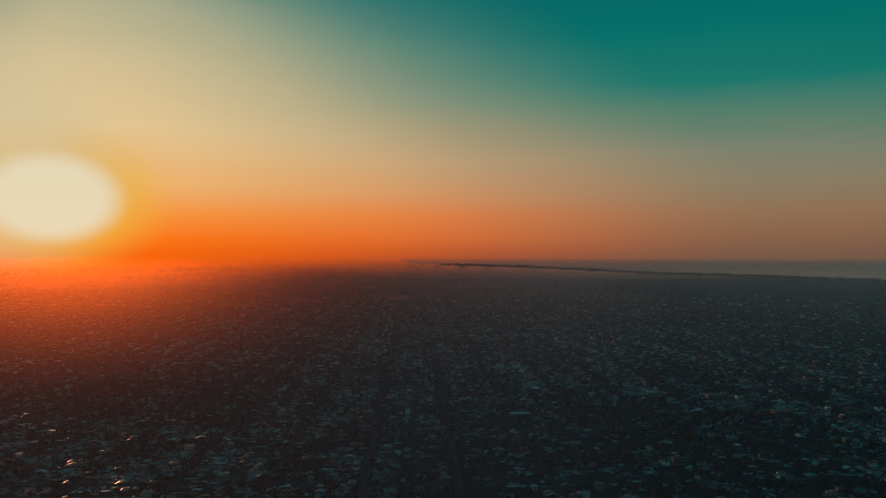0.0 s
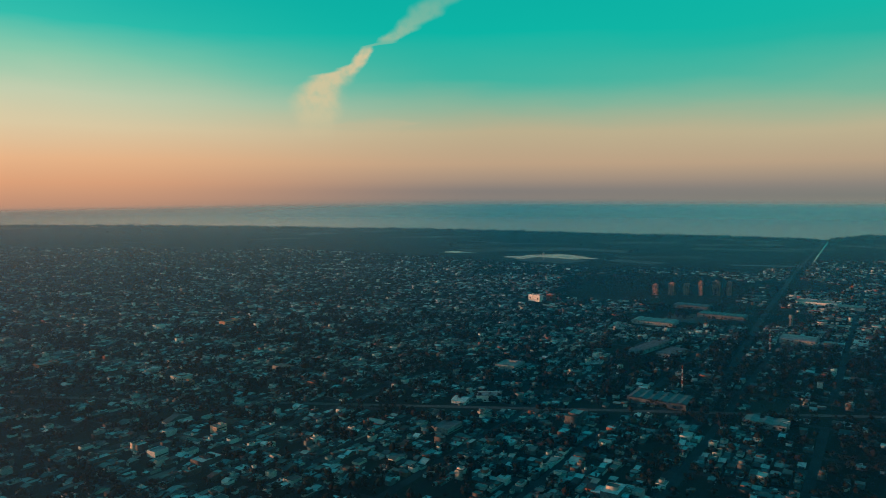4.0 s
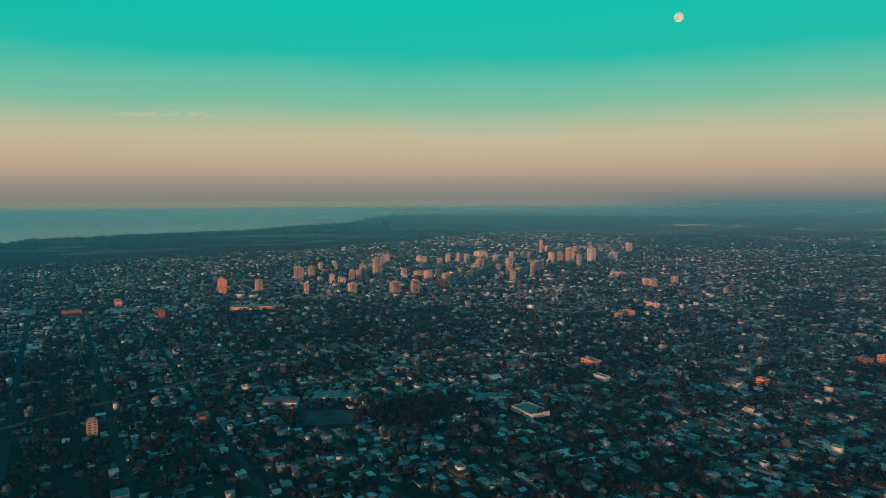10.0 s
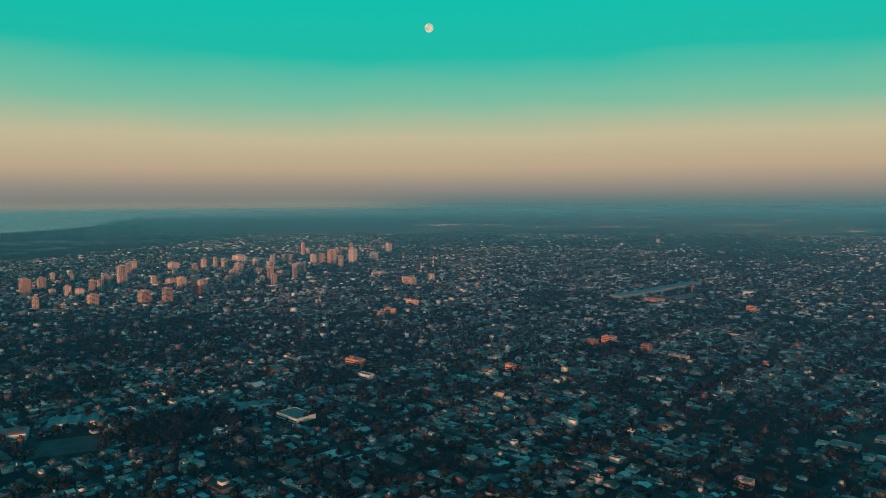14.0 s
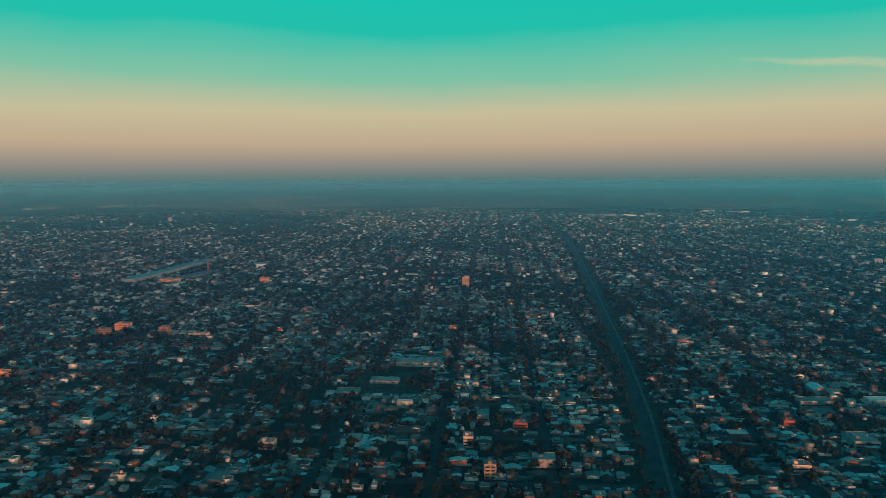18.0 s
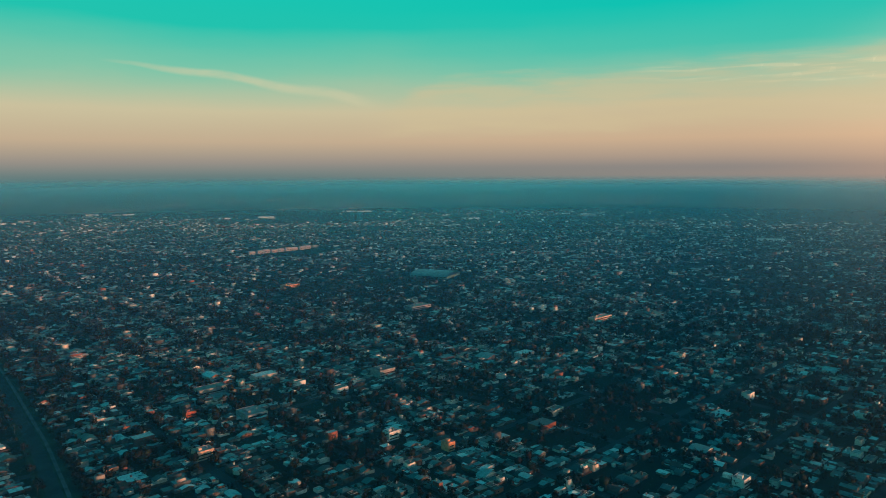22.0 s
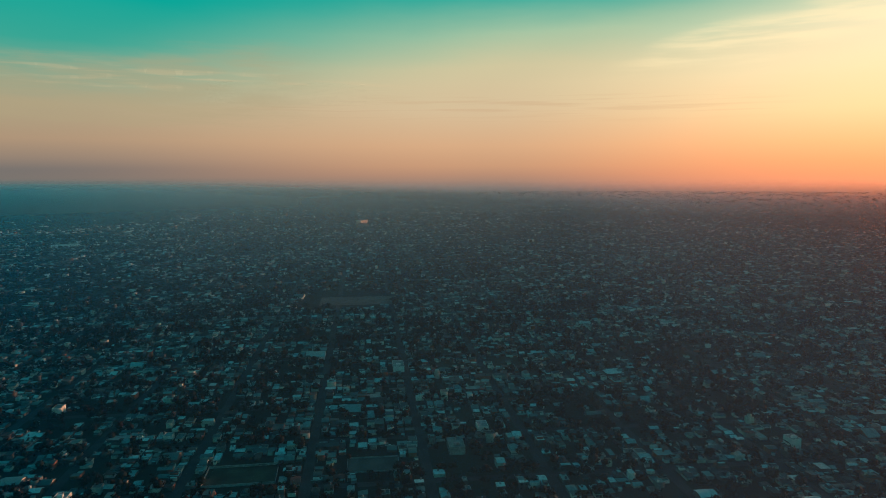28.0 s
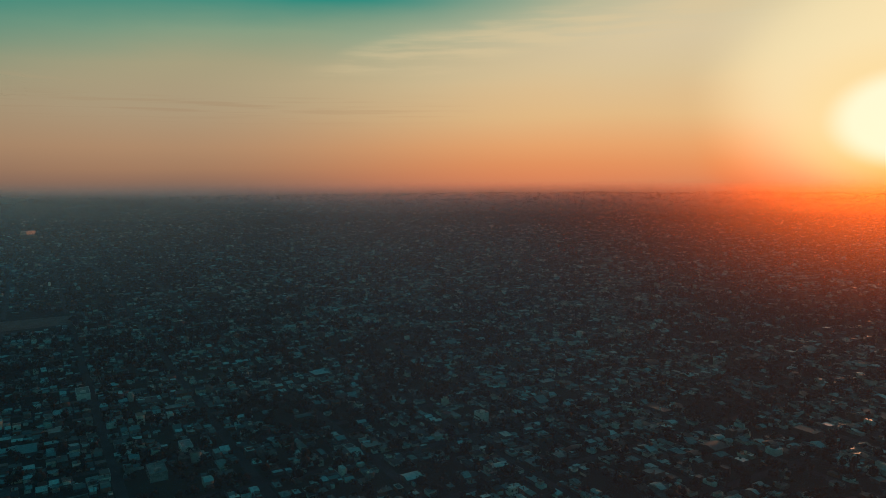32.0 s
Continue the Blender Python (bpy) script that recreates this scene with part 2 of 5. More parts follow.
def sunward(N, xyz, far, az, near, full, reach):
    """Metres by which the fade into the painted sky, imitating bright haze, starts sooner towards the sun."""
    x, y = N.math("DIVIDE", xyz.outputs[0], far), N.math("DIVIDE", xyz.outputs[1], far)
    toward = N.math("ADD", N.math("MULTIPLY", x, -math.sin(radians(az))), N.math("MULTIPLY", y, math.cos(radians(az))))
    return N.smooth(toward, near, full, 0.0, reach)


def ground_material():
    m, N = material("dark_earth_and_grass")
    place = N.add("ShaderNodeNewGeometry", 0)
    a = N.add("ShaderNodeTexNoise", 0, {0: place, 2: 0.012, 3: 6.0})
    b = N.add("ShaderNodeTexNoise", 0, {0: place, 2: 0.12, 3: 6.0})
    strips = N.add("ShaderNodeTexNoise", 0, {0: N.add("ShaderNodeMapping", 0, {0: place, 3: (0.0012, 0.005, 1.0)}), 2: 1.0, 3: 3.0})
    c = N.ramp(a, [(0.3, (0.016, 0.021, 0.017, 1)), (0.5, (0.021, 0.026, 0.022, 1)), (0.7, (0.030, 0.032, 0.029, 1))])
    c = N.mix(N.smooth(b, 0.45, 0.7), c, (0.022, 0.030, 0.020, 1))
    c = N.mix(N.smooth(strips, 0.45, 0.62, 0.0, 0.6), c, (0.038, 0.044, 0.032, 1))
    finish(m, N, c, 0.95, 0.0, b, 0.4, 0.5, 0.05)
    # the far rim fades out to the painted sky, imitating haze
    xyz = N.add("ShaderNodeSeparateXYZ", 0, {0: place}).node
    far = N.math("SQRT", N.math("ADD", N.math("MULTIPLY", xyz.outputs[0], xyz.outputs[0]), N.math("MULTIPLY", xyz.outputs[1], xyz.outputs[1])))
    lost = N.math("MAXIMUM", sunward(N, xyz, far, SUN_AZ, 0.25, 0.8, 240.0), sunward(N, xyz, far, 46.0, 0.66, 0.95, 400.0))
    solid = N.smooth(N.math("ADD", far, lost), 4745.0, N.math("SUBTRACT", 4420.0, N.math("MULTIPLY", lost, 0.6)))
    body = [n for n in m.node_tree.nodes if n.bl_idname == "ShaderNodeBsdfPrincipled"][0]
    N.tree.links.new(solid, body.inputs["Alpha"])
    return m


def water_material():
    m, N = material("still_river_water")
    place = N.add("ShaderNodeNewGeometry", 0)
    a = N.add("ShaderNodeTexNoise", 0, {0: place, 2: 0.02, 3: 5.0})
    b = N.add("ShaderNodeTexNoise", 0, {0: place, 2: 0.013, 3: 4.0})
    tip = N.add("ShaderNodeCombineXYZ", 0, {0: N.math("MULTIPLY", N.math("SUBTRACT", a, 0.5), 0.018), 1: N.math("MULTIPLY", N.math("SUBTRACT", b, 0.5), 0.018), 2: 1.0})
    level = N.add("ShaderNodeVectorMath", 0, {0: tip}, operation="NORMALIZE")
    # see-through to the painted low sky, in place of reflection and far haze
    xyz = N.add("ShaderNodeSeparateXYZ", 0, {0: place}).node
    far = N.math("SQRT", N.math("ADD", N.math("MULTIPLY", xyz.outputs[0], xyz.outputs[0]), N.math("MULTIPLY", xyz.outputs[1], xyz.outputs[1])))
    # muddy brown, painted paler towards the shore in place of reflected sky
    silt_sky_tint = N.mix(N.smooth(far, 4150.0, 4560.0), (0.95, 0.52, 0.38, 1), (0.50, 0.42, 0.34, 1))
    bsdf = N.add("ShaderNodeBsdfPrincipled", 0, {"Base Color": silt_sky_tint, "Roughness": 0.3, "Specular IOR Level": 0.2, "Normal": level, "Alpha": N.smooth(N.math("ADD", far, N.math("MULTIPLY", sunward(N, xyz, far, SUN_AZ, 0.25, 0.8, 60.0), 1.3)), 4760.0, 4640.0, 0.0, 0.42)})
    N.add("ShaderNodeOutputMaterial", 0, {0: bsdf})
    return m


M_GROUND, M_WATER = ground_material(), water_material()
M_POND = plain("still_pond_water", (0.10, 0.12, 0.11), 0.10, 0.0, 0.02, 0.3, 0.5)


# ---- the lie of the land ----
# Beyond 3 km the land is shrunk towards the eye and raised, shaped to fit the camera's view, so that all of it lies
# within 5 km.
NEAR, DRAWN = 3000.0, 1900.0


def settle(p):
    """Points of the flat plan (n x 3) to their drawn place, scaled about the eye beyond NEAR."""
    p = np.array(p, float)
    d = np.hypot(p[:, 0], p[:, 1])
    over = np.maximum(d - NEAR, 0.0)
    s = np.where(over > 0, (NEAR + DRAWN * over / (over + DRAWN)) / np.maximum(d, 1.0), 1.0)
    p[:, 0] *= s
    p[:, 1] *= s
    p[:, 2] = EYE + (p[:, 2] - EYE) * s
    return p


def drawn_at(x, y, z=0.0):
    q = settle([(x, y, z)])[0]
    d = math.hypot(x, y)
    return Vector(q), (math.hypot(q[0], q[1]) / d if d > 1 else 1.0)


def polar(az, d):
    a = np.radians(az)
    return -np.sin(a) * d, np.cos(a) * d


# the shore and the edge of the town: degrees left of +y, metres
SHORE = [(6, 32000), (2.9, 11100), (-0.7, 10100), (-7.6, 8850), (-16.3, 7200), (-24, 6850), (-32, 6400), (-37, 6040), (-47, 5440), (-60.6, 4930),
         (-67.3, 4630), (-78, 4520), (-83.8, 4400), (-86.5, 4900), (-100.8, 5500), (-109.2, 6900), (-112.4, 9800), (-114.9, 12200), (-118.5, 14800), (-122.1, 17700), (-126.1, 22300), (-132, 32000)]
EDGE = [(180, 9500), (60, 9500), (8, 9000), (5, 6000), (-10, 5200), (-26.6, 3900), (-42.5, 3450), (-58.3, 2750), (-67, 2500), (-73.8, 2550), (-80, 2500), (-84, 3050),
        (-95.6, 3300), (-106, 3500), (-113.4, 4100), (-122.5, 5400), (-134, 5600), (-142, 9000), (-180, 9500)]


def along(table, az):
    xs = np.array([r[0] for r in table][::-1], float)
    ys = np.array([r[1] for r in table][::-1], float)
    return np.interp(az, xs, ys)


def azimuth(x, y):
    return np.degrees(np.arctan2(-x, y))


# the street grid: V runs down the streets, U across them
GRID = radians(-177.6)
V2 = np.array([-math.sin(GRID), math.cos(GRID)])
U2 = np.array([V2[1], -V2[0]])
PITCH = 100.0
U0, V0 = -48.0, -50.0


def plan(u, v):
    return u * U2[0] + v * V2[0], u * U2[1] + v * V2[1]


# ---- meshes out of arrays ----
class Heap:
    """Gathers corner and face arrays and makes one mesh of them."""

    def __init__(self):
        self.v, self.f, self.m, self.n = [], [], [], 0

    def put(self, verts, faces, mat=0):
        verts = np.asarray(verts, np.float32).reshape(-1, 3)
        faces = np.asarray(faces, np.int32)
        self.v.append(verts)
        self.f.append(faces + self.n)
        self.m.append(np.full(len(faces), mat, np.int32))
        self.n += len(verts)

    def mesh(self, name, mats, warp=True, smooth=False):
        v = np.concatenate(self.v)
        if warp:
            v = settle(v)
        loops = np.concatenate([f.ravel() for f in self.f]).astype(np.int32)
        totals = np.concatenate([np.full(len(f), f.shape[1], np.int32) for f in self.f])
        me = bpy.data.meshes.new(name)
        me.vertices.add(len(v))
        me.vertices.foreach_set("co", v.astype(np.float32).ravel())
        me.loops.add(len(loops))
        me.loops.foreach_set("vertex_index", loops)
        me.polygons.add(len(totals))
        me.polygons.foreach_set("loop_start", np.concatenate([[0], np.cumsum(totals)[:-1]]).astype(np.int32))
        me.polygons.foreach_set("material_index", np.concatenate(self.m))
        if smooth:
            me.polygons.foreach_set("use_smooth", np.ones(len(totals), bool))
        for m in mats:
            me.materials.append(m)
        me.update(calc_edges=True)
        return me


CORNER = np.array([(-1, -1), (1, -1), (1, 1), (-1, 1)], float)
SIDES = np.array([(0, 1, 5, 4), (1, 2, 6, 5), (2, 3, 7, 6), (3, 0, 4, 7)])


def ring(x, y, w, d, ang, z):
    """Four corners of each turned rectangle: n x 4 x 3."""
    x, y, w, d, ang, z = [np.asarray(a, float) for a in np.broadcast_arrays(x, y, w, d, ang, z)]
    cx = CORNER[:, 0] * w[:, None] / 2
    cy = CORNER[:, 1] * d[:, None] / 2
    c, s = np.cos(ang)[:, None], np.sin(ang)[:, None]
    return np.stack([x[:, None] + cx * c - cy * s, y[:, None] + cx * s + cy * c, np.repeat(z[:, None], 4, 1)], 2)


def tile(faces, n, step):
    return (faces[None] + (np.arange(n) * step)[:, None, None]).reshape(-1, faces.shape[1])


def flat_houses(heap, x, y, w, d, h, ang, z0=0.0):
    n = len(x)
    lo, hi = ring(x, y, w, d, ang, np.zeros(n) + z0), ring(x, y, w, d, ang, h)
    heap.put(np.concatenate([lo, hi], 1), tile(SIDES, n, 8), 0)
    heap.put(ring(x, y, w - 0.04, d - 0.04, ang, h - RNG.uniform(0.05, 0.45, n)), tile(np.array([(0, 1, 2, 3)]), n, 4), 1)


def gable_houses(heap, x, y, w, d, h, ang, rise, over=0.35):
    n = len(x)
    lo, hi = ring(x, y, w, d, ang, np.zeros(n)), ring(x, y, w, d, ang, h)
    ends = (hi[:, [0, 1]].mean(1) + [0, 0, 1] * rise[:, None], hi[:, [2, 3]].mean(1) + [0, 0, 1] * rise[:, None])
    walls = np.concatenate([lo, hi, ends[0][:, None], ends[1][:, None]], 1)
    heap.put(walls, tile(SIDES, n, 10), 0)
    heap.put(walls.copy(), tile(np.array([(4, 5, 8), (6, 7, 9)]), n, 10), 0)
    ev = ring(x, y, w + 2 * over, d + 2 * over, ang, h - 0.1)
    ra = ev[:, [0, 1]].mean(1) + [0, 0, 1] * (rise + 0.2)[:, None]
    rb = ev[:, [2, 3]].mean(1) + [0, 0, 1] * (rise + 0.2)[:, None]
    heap.put(np.concatenate([ev, ra[:, None], rb[:, None]], 1), tile(np.array([(1, 2, 5, 4), (3, 0, 4, 5)]), n, 6), 1)


def ico(level):
    bm = bmesh.new()
    bmesh.ops.create_icosphere(bm, subdivisions=level, radius=1.0)
    v = np.array([p.co[:] for p in bm.verts])
    f = np.array([[p.index for p in q.verts] for q in bm.faces])
    bm.free()
    return v, f


ICO1 = ico(1)
RNG = np.random.default_rng(7)


def clumps(heap, x, y, z, r, squash=0.8, shape=ICO1, rough=0.28):
    """Uneven leafy lumps."""
    n, (v, f) = len(x), shape
    k = 1.0 + RNG.uniform(-rough, rough, (n, len(v)))
    p = v[None] * k[:, :, None] * np.asarray(r)[:, None, None] * [1, 1, squash]
    a = RNG.uniform(0, 6.28, n)
    c, s = np.cos(a)[:, None], np.sin(a)[:, None]
    px = p[:, :, 0] * c - p[:, :, 1] * s + np.asarray(x)[:, None]
    py = p[:, :, 0] * s + p[:, :, 1] * c + np.asarray(y)[:, None]
    heap.put(np.stack([px, py, p[:, :, 2] + np.asarray(z)[:, None]], 2), tile(f, n, len(v)), 0)


# ---- ground, river, lagoon ----
def sheet(name, az, ds, z, mat, label, category):
    """A sheet in rings round the middle: ds(az) gives the ring distances."""
    h = Heap()
    grid = np.array([[(*polar(a, d), z) for d in ds(a)] for a in az])
    na, nd = grid.shape[:2]
    i, j = np.meshgrid(np.arange(na - 1), np.arange(nd - 1), indexing="ij")
    k = (i * nd + j).ravel()
    h.put(grid.reshape(-1, 3), np.stack([k, k + 1, k + nd + 1, k + nd], 1))
    ob = new(name, h.mesh(name, [mat], smooth=True))
    return tagged(ob, label, category, kind="structure")


RINGS = np.concatenate([[0.5, 200, 500, 1000, 2000], np.linspace(3000, 8000, 26), np.geomspace(8600, 32000, 16)])
# the land stops past the shore, so painted low sky shows through the river
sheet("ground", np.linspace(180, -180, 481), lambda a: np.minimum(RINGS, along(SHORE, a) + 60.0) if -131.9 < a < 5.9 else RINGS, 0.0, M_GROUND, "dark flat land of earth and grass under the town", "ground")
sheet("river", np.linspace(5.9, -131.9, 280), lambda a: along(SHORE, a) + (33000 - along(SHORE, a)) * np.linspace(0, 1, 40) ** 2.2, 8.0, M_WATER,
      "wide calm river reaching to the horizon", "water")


def pond(name, x, y, rx, ry, turn, seed, label):
    h = Heap()
    r = np.random.default_rng(seed)
    a = np.linspace(0, 2 * np.pi, 49)[:-1]
    k = 1 + 0.16 * np.sin(3 * a + r.uniform(0, 6)) + 0.10 * np.sin(7 * a + r.uniform(0, 6)) + 0.06 * np.sin(13 * a + r.uniform(0, 6))
    px, py = rx * k * np.cos(a), ry * k * np.sin(a)
    c, s = math.cos(turn), math.sin(turn)
    v = np.stack([x + px * c - py * s, y + px * s + py * c, np.full(48, 0.6)], 1)
    h.put(np.concatenate([[(x, y, 0.6)], v]), np.stack([np.zeros(48, int), 1 + np.arange(48), 1 + (np.arange(48) + 1) % 48], 1))
    return tagged(new(name, h.mesh(name, [M_POND])), label, "water", kind="structure")


pond("lagoon_1", 2625, 1280, 165, 120, 2.03, 3, "pale still lagoon among dark fields")
pond("lagoon_2", 2640, 1735, 78, 45, 2.1, 5, "small narrow lagoon among dark fields")

# ---- what keeps the houses away: x, y, radius ----
CLEAR = [(152, -818, 52), (745, -335, 52), (765, -235, 42), (1990, 640, 270), (1720, 690, 130), (2160, 300, 120), (1560, 340, 150), (1650, 440, 120), (1400, 440, 90), (1110, 380, 60), (1820, 480, 110),
         (-575, -128, 34), (-590, -22, 28), (-592, 52, 24), (-1400, -90, 100), (1500, 766, 50), (2650, 1400, 330), (-1112, -1305, 92),
         (-1100, -2060, 150)]
SITES = [(826, -658, 15), (678, -452, 20), (759, -623, 12), (641, -1015, 10), (633, -1057, 11), (551, -1034, 7), (1150, -1014, 11), (1198, -1126, 15), (1531, -1424, 20), (880, -554, 19), (637, -794, 7), (105, -1099, 6), (229, -606, 7), (194, -771, 13), (46, -629, 6), (584, -1561, 9), (489, -1021, 15), (36, -702, 8), (-2, -677, 7), (1572, -128, 8), (1812, -54, 25), (635, -15, 8), (-233, -596, 8), (-263, -704, 5)]
MORE_SITES = [(-162, -616, 5), (-169, -508, 6), (-313, -665, 13), (-316, -777, 17), (-753, -1388, 20), (-427, -677, 8), (-505, -700, 12), (-809, -1008, 23), (-385, -522, 6), (-408, -466, 5), (-973, -719, 25), (-533, -254, 6), (470, 617, 7), (392, 608, 7), (562, 802, 8), (887, 496, 18), (612, 419, 15), (896, 1132, 20), (453, 1170, 18), (507, 1058, 15), (-617, 54, 12), (-665, 84, 9), (-889, 4, 15), (-598, 360, 6)]
CLEAR += SITES + MORE_SITES
LANES = [((602, 603), (1100, -270), 16), ((-116, -543), (-153, -1312), 26), ((-153, -1312), (-183, -2514), 28), ((-183, -2514), (-117, -4580), 30),
         ((1020, 228), (1571, 281), 12), ((1571, 281), (4362, 479), 22), ((908, -1551), (886, -1961), 36), ((818, -1560), (780, -1726), 30)]


def clear_of(x, y, margin=0.0):
    ok = np.ones(len(x), bool)
    for cx, cy, r in CLEAR:
        ok &= (x - cx) ** 2 + (y - cy) ** 2 > (r + margin) ** 2
    for (ax, ay), (bx, by), w in LANES:
        dx, dy = bx - ax, by - ay
        t = np.clip(((x - ax) * dx + (y - ay) * dy) / (dx * dx + dy * dy), 0, 1)
        ok &= (x - ax - t * dx) ** 2 + (y - ay - t * dy) ** 2 > (w / 2 + 5 + margin) ** 2
    return ok


def in_town(x, y, slack=0.0):
    d = np.hypot(x, y)
    return d < along(EDGE, azimuth(x, y)) + slack


# ---- streets ----
def streets():
    h = Heap()
    n = 30
    ii, jj = np.meshgrid(np.arange(-n, n + 1), np.arange(-n, n + 1), indexing="ij")
    u, v = U0 + ii.ravel() * PITCH, V0 + jj.ravel() * PITCH
    w = np.full(len(u), 9.0)

    def lay(uu, vv, wu, wv, m):
        x, y = plan(uu, vv)
        ok = in_town(x, y, -60) & (np.hypot(x, y) < 2900) & clear_of(x, y, -4)
        k = ok.sum()
        h.put(ring(x[ok], y[ok], wv[ok], wu[ok], np.full(k, GRID), np.full(k, 0.06)), tile(np.array([(0, 1, 2, 3)]), k, 4), m)

    # ring() lays its first side along the street
    lay(u, v, w, w, 0)
    lay(u, v + PITCH / 2, w * 0 + PITCH - 9, w, 0)
    lay(u + PITCH / 2, v, w, w * 0 + PITCH - 9, 0)
    tagged(new("road", h.mesh("road", [M_DUST], warp=False)), "worn grey asphalt streets between the town blocks", "street", kind="structure")


streets()


def lane(name, pts, width, mat, label, z=0.10):
    h = Heap()
    p = np.array(pts, float)
    t = np.gradient(p, axis=0)
    t /= np.linalg.norm(t, axis=1)[:, None]
    nrm = np.stack([-t[:, 1], t[:, 0]], 1) * width / 2
    zz = np.full((len(p), 1), z)
    a, b = np.hstack([p + nrm, zz]), np.hstack([p - nrm, zz])
    n = len(p)
    k = np.arange(n - 1)
    h.put(np.concatenate([a, b]), np.stack([k, k + n, k + n + 1, k + 1], 1))
    return tagged(new(name, h.mesh(name, [mat])), label, "road", kind="structure")


def bend(pts, n=40):
    p = np.array(pts, float)
    s = np.linspace(0, len(p) - 1, n)
    return np.stack([np.interp(s, np.arange(len(p)), p[:, 0]), np.interp(s, np.arange(len(p)), p[:, 1])], 1)


AVENUE = bend([(-95, -300), (-116, -543), (-132, -724), (-145, -1000), (-153, -1312), (-170, -1900), (-183, -2514), (-150, -3600), (-117, -4580)], 60)
lane("avenue_verge", AVENUE, 32, M_GRASS, "grass verge along the wide avenue", 0.08)
lane("avenue_carriageway", AVENUE + np.array([5.0, 0]), 11, M_ASPHALT, "dark asphalt carriageway of the wide avenue", 0.16)
lane("avenue_carriageway_2", AVENUE + np.array([-4.0, 0]), 3.2, M_PALE, "pale worn side carriageway of the avenue", 0.16)
lane("railway_bed", bend([(400, 958), (602, 603), (779, 295), (875, 124), (1100, -270)]), 9, M_RAIL, "gravel bed of the railway line", 0.3)
lane("coast_road", bend([(560, 175), (685, 195), (971, 220), (1571, 281), (2581, 363), (4362, 479)]), 12, M_ASPHALT, "straight road running out to the coast", 0.2)
lane("drainage_canal", bend([(2300, 300), (2581, 330), (3300, 385), (4300, 455)]), 6, M_POND, "narrow canal beside the coast road", 0.5)


# strips of fields and tracks: azimuths, distance at both ends, width
r_strip = random.Random(21)
for a0, a1, d0, d1, n in ((-58, -84, 2700, 4300, 16), (-86, -112, 3450, 5000, 20), (-112, -128, 4600, 6600, 10), (-20, -56, 4000, 5600, 12), (-135, -235, 4600, 8200, 34)):
    for i in range(n):
        c, span, d = r_strip.uniform(a0, a1), r_strip.uniform(2.5, 9.0), r_strip.uniform(d0, d1)
        tilt = r_strip.uniform(-0.05, 0.05)
        pts = [polar(c + span * (t - 0.5), d * (1 + tilt * (t - 0.5))) for t in np.linspace(0, 1, 9)]
        kind = i % 4
        lane("field", [(float(x), float(y)) for x, y in pts], r_strip.uniform(25, 60) if kind == 0 else r_strip.uniform(60, 220), (M_PALE, M_FALLOW, M_GRASS, M_SAND)[kind],
             ("pale earth track across the fields", "strip of fallow field", "strip of dark grass field", "strip of bare earth field")[kind], 0.5 + 0.05 * i)


# ---- the mass of the town ----
def lots():
    """Every house lot of the town: centre, size, height, turn, as arrays over the flat plan."""
    r = RNG
    n = 96
    ii, jj = np.meshgrid(np.arange(-n, n), np.arange(-n, n), indexing="ij")
    bu, bv = U0 + (ii.ravel() + 0.5) * PITCH, V0 + (jj.ravel() + 0.5) * PITCH
    bx, by = plan(bu, bv)
    ok = in_town(bx, by)
    bu, bv = bu[ok], bv[ok]
    # rows of lots facing the streets along V, thinning out into the gardens in the middle of the block
    cols = np.array([-38.5, -28.0, -17.5, -6.5, 6.5, 17.5, 28.0, 38.5])
    rows = np.linspace(-41, 41, 10)
    cu, cv = np.meshgrid(cols, rows, indexing="ij")
    cu, cv = cu.ravel(), cv.ravel()
    m = len(cu)
    u = (bu[:, None] + cu[None] + r.normal(0, 0.9, (len(bu), m))).ravel()
    v = (bv[:, None] + cv[None] + r.normal(0, 0.6, (len(bu), m))).ravel()
    depth = np.minimum(45.5 - np.abs(np.tile(cu, len(bu))), 50 - np.abs(np.tile(cv, len(bu))))
    keep = r.random(len(u)) < np.interp(depth, [5, 16, 28, 40], [0.97, 0.9, 0.6, 0.4])
    # some blocks are half empty
    fill = 0.72 + 0.28 * r.random(len(bu)) - 0.25 * (r.random(len(bu)) < 0.05)
    keep &= r.random(len(u)) < np.repeat(fill, m)
    u, v = u[keep], v[keep]
    x, y = plan(u, v)
    return x, y, r.random(len(x))


def thick(x, y):
    """Where the trees gather."""
    return np.sin(x / 31 + 1.3 * np.sin(y / 57)) + np.sin(y / 27 + 1.7 * np.sin(x / 71)) + np.sin((x + y) / 93)


LX, LY, LK = lots()
ok = clear_of(LX, LY, 4) & ((thick(LX, LY) < 1.2) | (RNG.random(len(LX)) < 0.3))
# leafy quarters with few houses
ok &= (thick(LX / 5 + 7, LY / 5) < 0.9) | (RNG.random(len(LX)) < 0.42)
LX, LY, LK = LX[ok], LY[ok], LK[ok]
LD = np.hypot(LX, LY)
FOLK = np.exp(-((LX - 2100) ** 2 + (LY + 1150) ** 2) / 900.0 ** 2)  # how near a house stands to the town's centre


def sizes(n):
    w = np.exp(RNG.normal(2.13, 0.30, n)).clip(5.0, 17.0)
    d = np.exp(RNG.normal(1.92, 0.24, n)).clip(4.2, 12.0)
    k = RNG.random(n)
    h = np.where(k < 0.16, RNG.uniform(4.4, 6.0, n), RNG.uniform(2.2, 3.2, n))
    h = np.where(k > 0.988, RNG.uniform(7.0, 9.0, n), h)
    a = GRID + RNG.normal(0, 0.02, n)
    return w, d, h, a


order = np.argsort(LD + np.where(LD < 515, 1e6, 0))
HOUSE_THINGS = order[:395]
rest = np.ones(len(LX), bool)
rest[HOUSE_THINGS] = False


